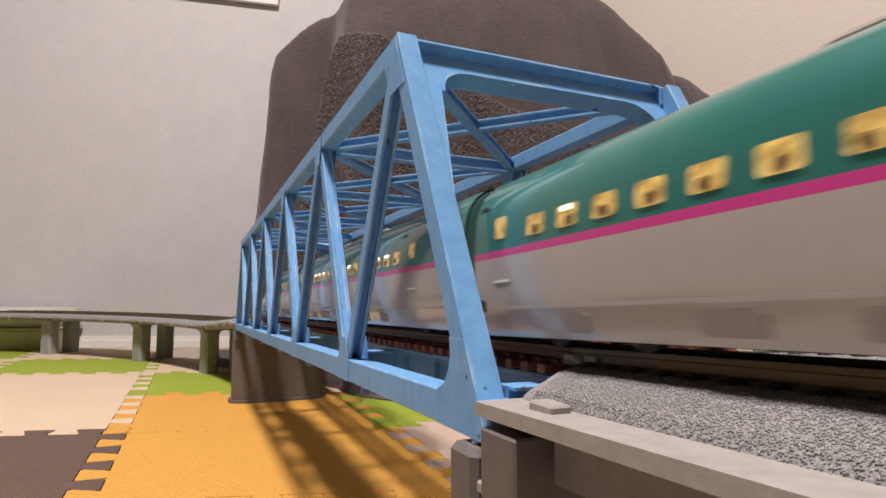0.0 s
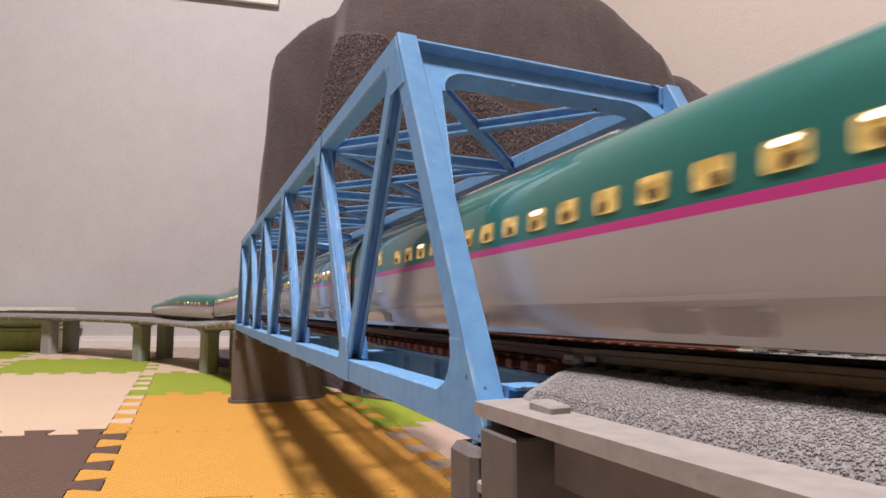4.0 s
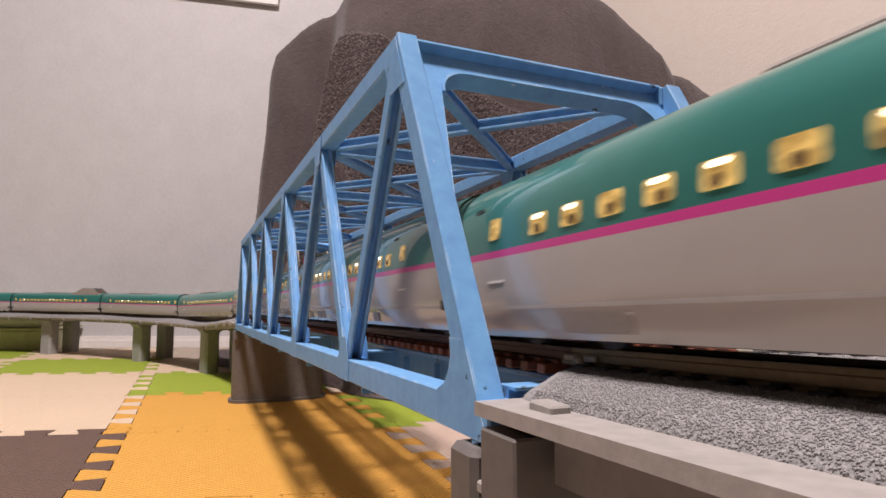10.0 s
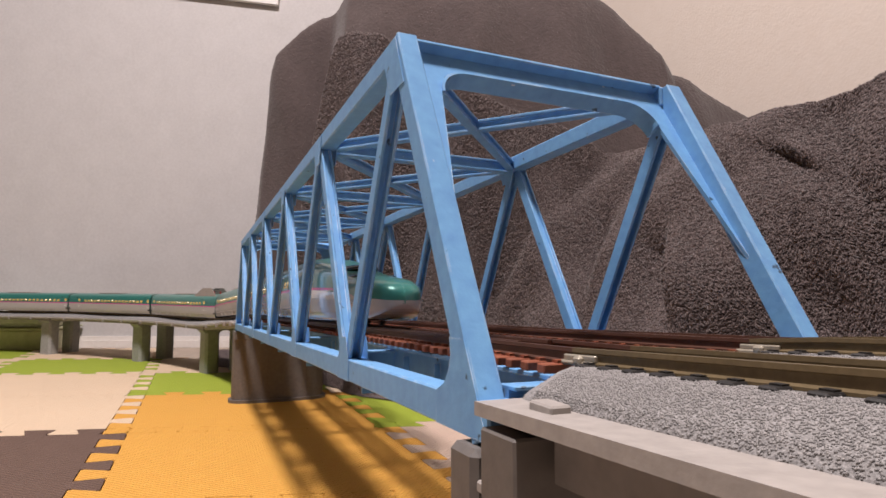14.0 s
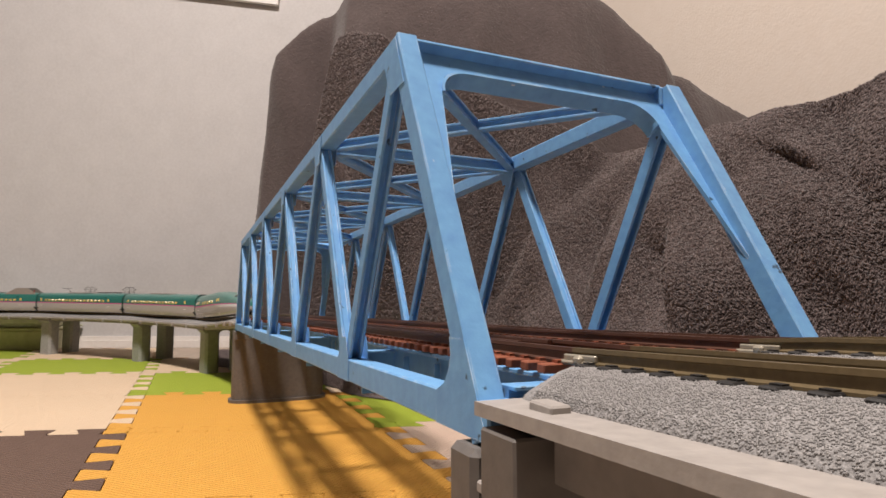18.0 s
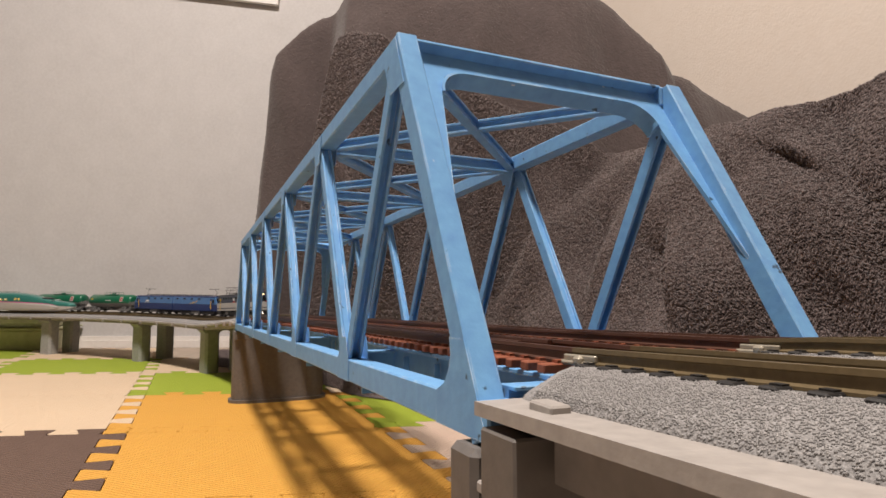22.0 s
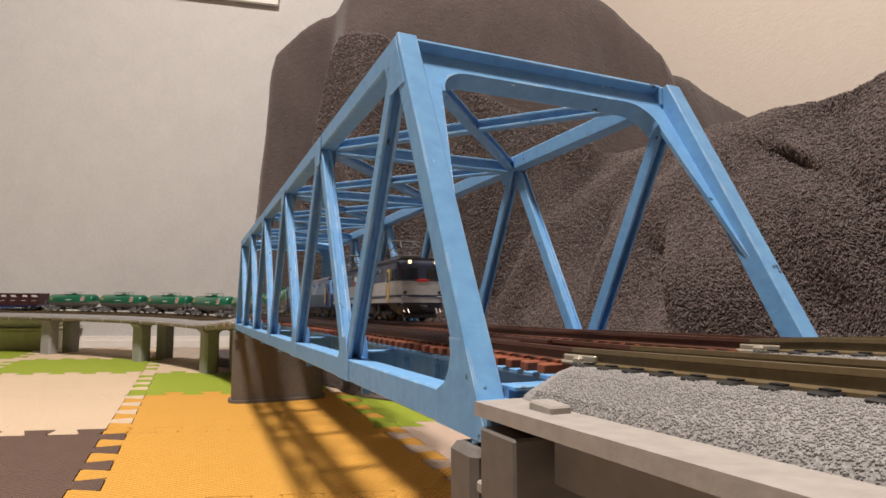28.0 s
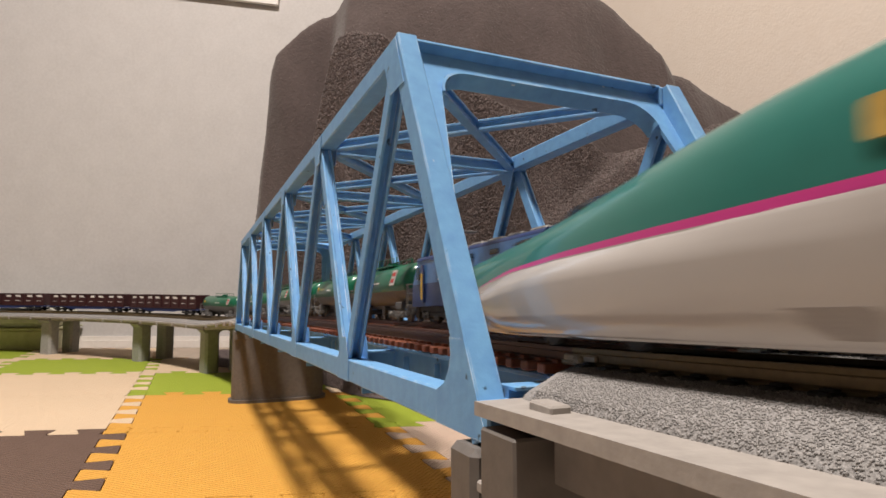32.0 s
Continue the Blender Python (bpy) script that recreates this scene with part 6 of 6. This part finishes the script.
                part("emblem", bm, WHITE, car, "white emblem")
        box_part("underframe", (-0.0150, 0.0150, min(inn, cab + n), max(inn, cab + n), 0.0070, 0.0106), UNDER, car)
        for f in (0.26, 0.76):
            bogie(car, inn + (cab - inn) * f, 0.0068, 0.031, 0.0138)
        box_part("equipment_box", (-0.0155, 0.0155, (inn + cab) / 2 - 0.014, (inn + cab) / 2 + 0.014, 0.0042, 0.0104), GREYGEAR, car)
        bm = bmesh.new()
        box(bm, -0.0145, 0.0145, min(cab, cab + n * 0.7), max(cab, cab + n * 0.7), 0.0032, 0.0106, 0.0008)
        part("snow_plough", bm, UNDER, car)
        bm = bmesh.new()
        box(bm, -0.003, 0.003, min(cab + n * 0.2, cab - n * 0.45), max(cab + n * 0.2, cab - n * 0.45), 0.0070, 0.0115, 0.0006)
        part("coupler", bm, GREYGEAR, car)
        # single-arm pantograph near the cab end
        bm = bmesh.new()
        yp = cab + n * 3.4
        rod(bm, (0, yp, 0.0405), (0, yp - n * 1.1, 0.0470), 0.0006, 6)
        rod(bm, (0, yp - n * 1.1, 0.0470), (0, yp - n * 0.1, 0.0545), 0.0005, 6)
        for e in (-0.1, 0.25):
            rod(bm, (-0.011, yp + n * e, 0.0545), (0.011, yp + n * e, 0.0545), 0.0006, 6)
        for q in (-1, 1):
            rod(bm, (q * 0.007, yp - n * 0.6, 0.0400), (q * 0.007, yp + n * 0.7, 0.0425), 0.0007, 6)
        part("pantograph", bm, GREYGEAR, car)
    bm = bmesh.new()
    box(bm, -0.012, 0.012, -0.0018, 0.0018, 0.012, 0.036)
    part("gangway", bm, BLACK, car)
    return car


def tank_wagon():
    car = empty("tank_wagon", "green and grey bogie tank wagon with walkway", "train", "tank wagons")
    L2, r, zc = 0.0695, 0.0150, 0.0258
    for nm, a0, a1, material in (("tank_upper", -0.32, math.pi + 0.32, TANKGREEN), ("tank_lower", math.pi + 0.32, 2 * math.pi - 0.32, TANKGREY)):
        vs, fs = [], []
        st = [(-L2, 0.55), (-L2 + 0.001, 0.75), (-L2 + 0.003, 0.92), (-L2 + 0.006, 1.0)]
        st = st + [(-y, s) for y, s in st[::-1]]
        seg = 18
        for y, s in st:
            for k in range(seg + 1):
                a = a0 + (a1 - a0) * k / seg
                vs.append((math.cos(a) * r * s, y, zc + math.sin(a) * r * s))
        for a in range(len(st) - 1):
            for k in range(seg):
                i = a * (seg + 1) + k
                fs.append((i, i + 1, i + seg + 2, i + seg + 1))
        c0 = len(vs)
        vs += [(0, -L2, zc), (0, L2, zc)]
        for k in range(seg):
            fs.append((c0, k + 1, k))
            i = (len(st) - 1) * (seg + 1) + k
            fs.append((c0 + 1, i, i + 1))
        pydata(nm, vs, fs, material, car, "glossy green tank" if material is TANKGREEN else "dull grey tank belly", True)
    bm = bmesh.new()
    for s in (-1, 1):
        rod(bm, (s * 0.006, -0.024, zc + r - 0.001), (s * 0.006, -0.024, zc + r + 0.006), 0.0004, 5)
        for k in range(6):
            y = -0.022 + k * 0.0088
            rod(bm, (s * 0.0075, y, zc + r - 0.002), (s * 0.0075, y, zc + r + 0.0052), 0.00035, 5)
        rod(bm, (s * 0.0075, -0.022, zc + r + 0.0052), (s * 0.0075, 0.022, zc + r + 0.0052), 0.00035, 5)
    part("railing", bm, TANKGREEN, car)
    box_part("walkway", (-0.0085, 0.0085, -0.023, 0.023, zc + r - 0.0008, zc + r + 0.0004), TANKGREEN, car)
    bm = bmesh.new()
    rod(bm, (0, 0, zc + r - 0.002), (0, 0, zc + r + 0.003), 0.005, 16)
    part("hatch", bm, TANKGREEN, car)
    for s in (-1, 1):
        bm = bmesh.new()
        a = 0.30
        c = Vector((s * (r + 0.0002) * math.cos(a), -0.043, zc + r * math.sin(a)))
        box(bm, -0.0004, 0.0004, -0.0048, 0.0048, -0.0058, 0.0058, 0.0003, Matrix.Translation(c) @ Matrix.Rotation(-s * a, 4, "Y"))
        pl = part("sign_plate", bm, CREAM, car, "pale plate with red bars")
        bm = bmesh.new()
        for dz in (0.0026, -0.0022):
            box(bm, -0.0006, 0.0006, -0.0034, 0.0034, dz - 0.0014, dz + 0.0014, 0.0001, Matrix.Translation(c) @ Matrix.Rotation(-s * a, 4, "Y"))
        part("bars", bm, RED, pl)
        bm = bmesh.new()
        c2 = Vector((s * (r + 0.0001) * math.cos(0.12), 0.0, zc + r * math.sin(0.12)))
        box(bm, -0.0003, 0.0003, -0.009, 0.009, -0.0006, 0.0006, 0, Matrix.Translation(c2) @ Matrix.Rotation(-s * 0.12, 4, "Y"))
        part("print_bar", bm, WHITE, car)
        bm = bmesh.new()
        c3 = Vector((s * (r + 0.0001) * math.cos(0.25), 0.055, zc + r * math.sin(0.25)))
        rod(bm, c3 - Vector((s * 0.0005, 0, 0)), c3 + Vector((s * 0.0002, 0, 0)), 0.0028, 12)
        part("round_emblem", bm, YELLOW, car)
    bm = bmesh.new()
    box(bm, -0.004, 0.004, -0.0740, 0.0740, 0.0088, 0.0112)
    for y in (-0.050, 0.050):
        box(bm, -0.0135, 0.0135, y - 0.006, y + 0.006, 0.0085, 0.0135, 0.0005)
    for e in (-1, 1):
        box(bm, -0.0155, 0.0155, min(e * 0.0708, e * 0.0750), max(e * 0.0708, e * 0.0750), 0.0090, 0.0115, 0.0004)
    part("underframe", bm, GREYGEAR, car)
    for e in (-1, 1):
        bm = bmesh.new()
        for s in (-1, 1):
            for yy in (0.0715, 0.0745):
                rod(bm, (s * 0.0150, e * yy, 0.0060), (s * 0.0150, e * yy, 0.0245), 0.0004, 5)
            for z in (0.0125, 0.0185, 0.0245):
                rod(bm, (s * 0.0150, e * 0.0715, z), (s * 0.0150, e * 0.0745, z), 0.0004, 5)
        rod(bm, (-0.0150, e * 0.0745, 0.0245), (0.0150, e * 0.0745, 0.0245), 0.0004, 5)
        rod(bm, (-0.0150, e * 0.0745, 0.0185), (0.0150, e * 0.0745, 0.0185), 0.0004, 5)
        part("end_railing", bm, GREYGEAR, car)
        box_part("coupler", (-0.0025, 0.0025, min(e * 0.0740, e * 0.0786), max(e * 0.0740, e * 0.0786), 0.0070, 0.0105), UNDER, car)
    bm = bmesh.new()
    rod(bm, (-0.008, 0.0, 0.0075), (0.008, 0.0, 0.0075), 0.0035, 12)
    rod(bm, (0, -0.02, 0.0072), (0, 0.015, 0.0072), 0.0028, 10)
    part("brake_gear", bm, GREYGEAR, car)
    for y in (-0.050, 0.050):
        bogie(car, y, 0.0054, 0.0225, 0.0128, GREYGEAR)
    return car


def gondola_wagon():
    car = empty("container_wagon", "flat wagon with two maroon ribbed open containers", "train", "container wagons")
    w = 0.0165
    for k, (y0, y1) in enumerate(((-0.120, -0.0015), (0.0015, 0.120))):
        bm = bmesh.new()
        box(bm, -w + 0.0014, w - 0.0014, y0 + 0.0008, y1 - 0.0008, 0.0135, 0.0345, 0.0003)
        c = part("container", bm, MAROON, car, "maroon ribbed container")
        n = 4
        for q in range(n + 1):
            y = y0 + (y1 - y0) * q / n
            for s in (-1, 1):
                bm = bmesh.new()
                box(bm, s * (w - 0.0008) - 0.0008, s * (w - 0.0008) + 0.0008, max(y - 0.0011, y0), min(y + 0.0011, y1), 0.0130, 0.0350, 0.0002)
                part("rib", bm, MAROON, c)
        for s in (-1, 1):
            for za, zb in ((0.0336, 0.0354), (0.0128, 0.0148)):
                bm = bmesh.new()
                box(bm, s * (w - 0.0007) - 0.0008, s * (w - 0.0007) + 0.0008, y0, y1, za, zb, 0.0003)
                part("rim", bm, MAROON, c)
        for q in range(n):
            a, b = y0 + (y1 - y0) * q / n + 0.004, y0 + (y1 - y0) * (q + 1) / n - 0.004
            for s in (-1, 1):
                bm = bmesh.new()
                x = s * (w - 0.0011)
                ln = (b - a) * (0.62 if q % 2 else 0.9)
                sh = 0.0 if q % 2 else 0.005
                ring = [(x, a, 0.0288), (x, a + ln - sh, 0.0288), (x, a + ln, 0.0322), (x, a + sh, 0.0322)]
                f = bm.faces.new([bm.verts.new(v) for v in ring])
                part("panel_print", bm, WHITE, c, "white printed panel")
                bm = bmesh.new()
                ring = [(x, a + 0.004, 0.0212), (x, b - 0.004, 0.0212), (x, b - 0.004, 0.0219), (x, a + 0.004, 0.0219)]
                f = bm.faces.new([bm.verts.new(v) for v in ring])
                part("print_bar", bm, WHITE, c)
    bm = bmesh.new()
    box(bm, -0.0155, 0.0155, -0.122, 0.122, 0.0098, 0.0124, 0.0004)
    vs = [(-0.075, 0.0098), (-0.045, 0.0062), (0.045, 0.0062), (0.075, 0.0098)]
    for s in (-1, 1):
        f = bm.faces.new([bm.verts.new((s * 0.0150, y, z)) for y, z in vs])
    part("underframe", bm, WAGONBLUE, car, "dark blue underframe")
    bm = bmesh.new()
    for e in (-1, 1):
        box(bm, -0.0025, 0.0025, min(e * 0.122, e * 0.131), max(e * 0.122, e * 0.131), 0.0070, 0.0105, 0.0004)
        rod(bm, (-0.014, e * 0.122, 0.0120), (-0.014, e * 0.122, 0.0215), 0.0004, 5)
        rod(bm, (0.014, e * 0.122, 0.0120), (0.014, e * 0.122, 0.0215), 0.0004, 5)
    part("coupler", bm, UNDER, car)
    for ob in list(car.children):
        if ob.name.startswith("container"):
            for q in [ob] + list(ob.children):
                for v in q.data.vertices:
                    v.co.z = 0.0128 + (v.co.z - 0.0128) * 1.30
    for y in (-0.090, 0.090):
        bogie(car, y, 0.0054, 0.0235, 0.0128, UNDER)
    return car


tank, gondola = tank_wagon(), gondola_wagon()
# vehicle, centre behind the locomotive's front, half distance of its bogies
freight = [(loco_grey(), 0.103, 0.062), (loco_blue(), 0.2075 + 0.157, 0.10)]
at = 0.2075 + 0.317
for k in range(6):
    freight.append((tank if k == 0 else copy_thing(tank, Matrix()), at + 0.0800, 0.050))
    at += 0.165
for k in range(4):
    freight.append((gondola if k == 0 else copy_thing(gondola, Matrix()), at + 0.131, 0.090))
    at += 0.262


# ---- motion of the trains ----
BULLET_T = [0.0, 1.47, 3.10, 4.73, 6.36, 8.09, 9.75, 11.47, 13.0, 14.0, 17.0, 18.9, 20.0, 22.0, 24.0, 30.5, 31.5, 32.0]
BULLET_S = [-2.250, -1.998, -1.714, -1.430, -1.146, -0.862, -0.578, -0.294, -0.037, 0.138, 0.637, 0.967, 1.187, 1.575, 1.96, LOOP - 3.075, LOOP - 2.892, LOOP - 2.793]
FREIGHT_T = [0.0, 20.0, 22.0, 24.0, 26.0, 28.0, 30.0, 31.0, 32.0]
FREIGHT_S = [3.675, 1.213, 0.950, 0.722, 0.487, 0.256, 0.001, -0.138, -0.283]


def glide(ts, ss, t):
    """A smooth, never reversing run through the table."""
    ts, ss = np.array(ts), np.array(ss)
    d = np.diff(ss) / np.diff(ts)
    m = np.concatenate([[d[0]], (d[:-1] + d[1:]) / 2, [d[-1]]])
    i = int(min(max(np.searchsorted(ts, t) - 1, 0), len(d) - 1))
    h = ts[i + 1] - ts[i]
    u = (t - ts[i]) / h
    return ((2 * u ** 3 - 3 * u ** 2 + 1) * ss[i] + (u ** 3 - 2 * u ** 2 + u) * h * m[i]
            + (-2 * u ** 3 + 3 * u ** 2) * ss[i + 1] + (u ** 3 - u ** 2) * h * m[i + 1])


def run(car, ts, ss, shift_s, off, half):
    rows = []
    for k in range(65):
        t = k * 0.5
        rows.append((t, car_pose(glide(ts, ss, t) + shift_s, off, half)))
    walk(car, rows)


def motions():
    # the table gives the tail's tip; cars follow one another ahead of it
    for k, car in enumerate(bullet):
        n = 9 - k
        run(car, BULLET_T, BULLET_S, 0.010 + PITCH5 * (n + 0.5), 0.0, 0.100)
    # the table gives the leading locomotive's front, which runs towards the camera
    for car, behind, half in freight:
        run(car, FREIGHT_T, FREIGHT_S, behind, XF - XN, half)


motions()
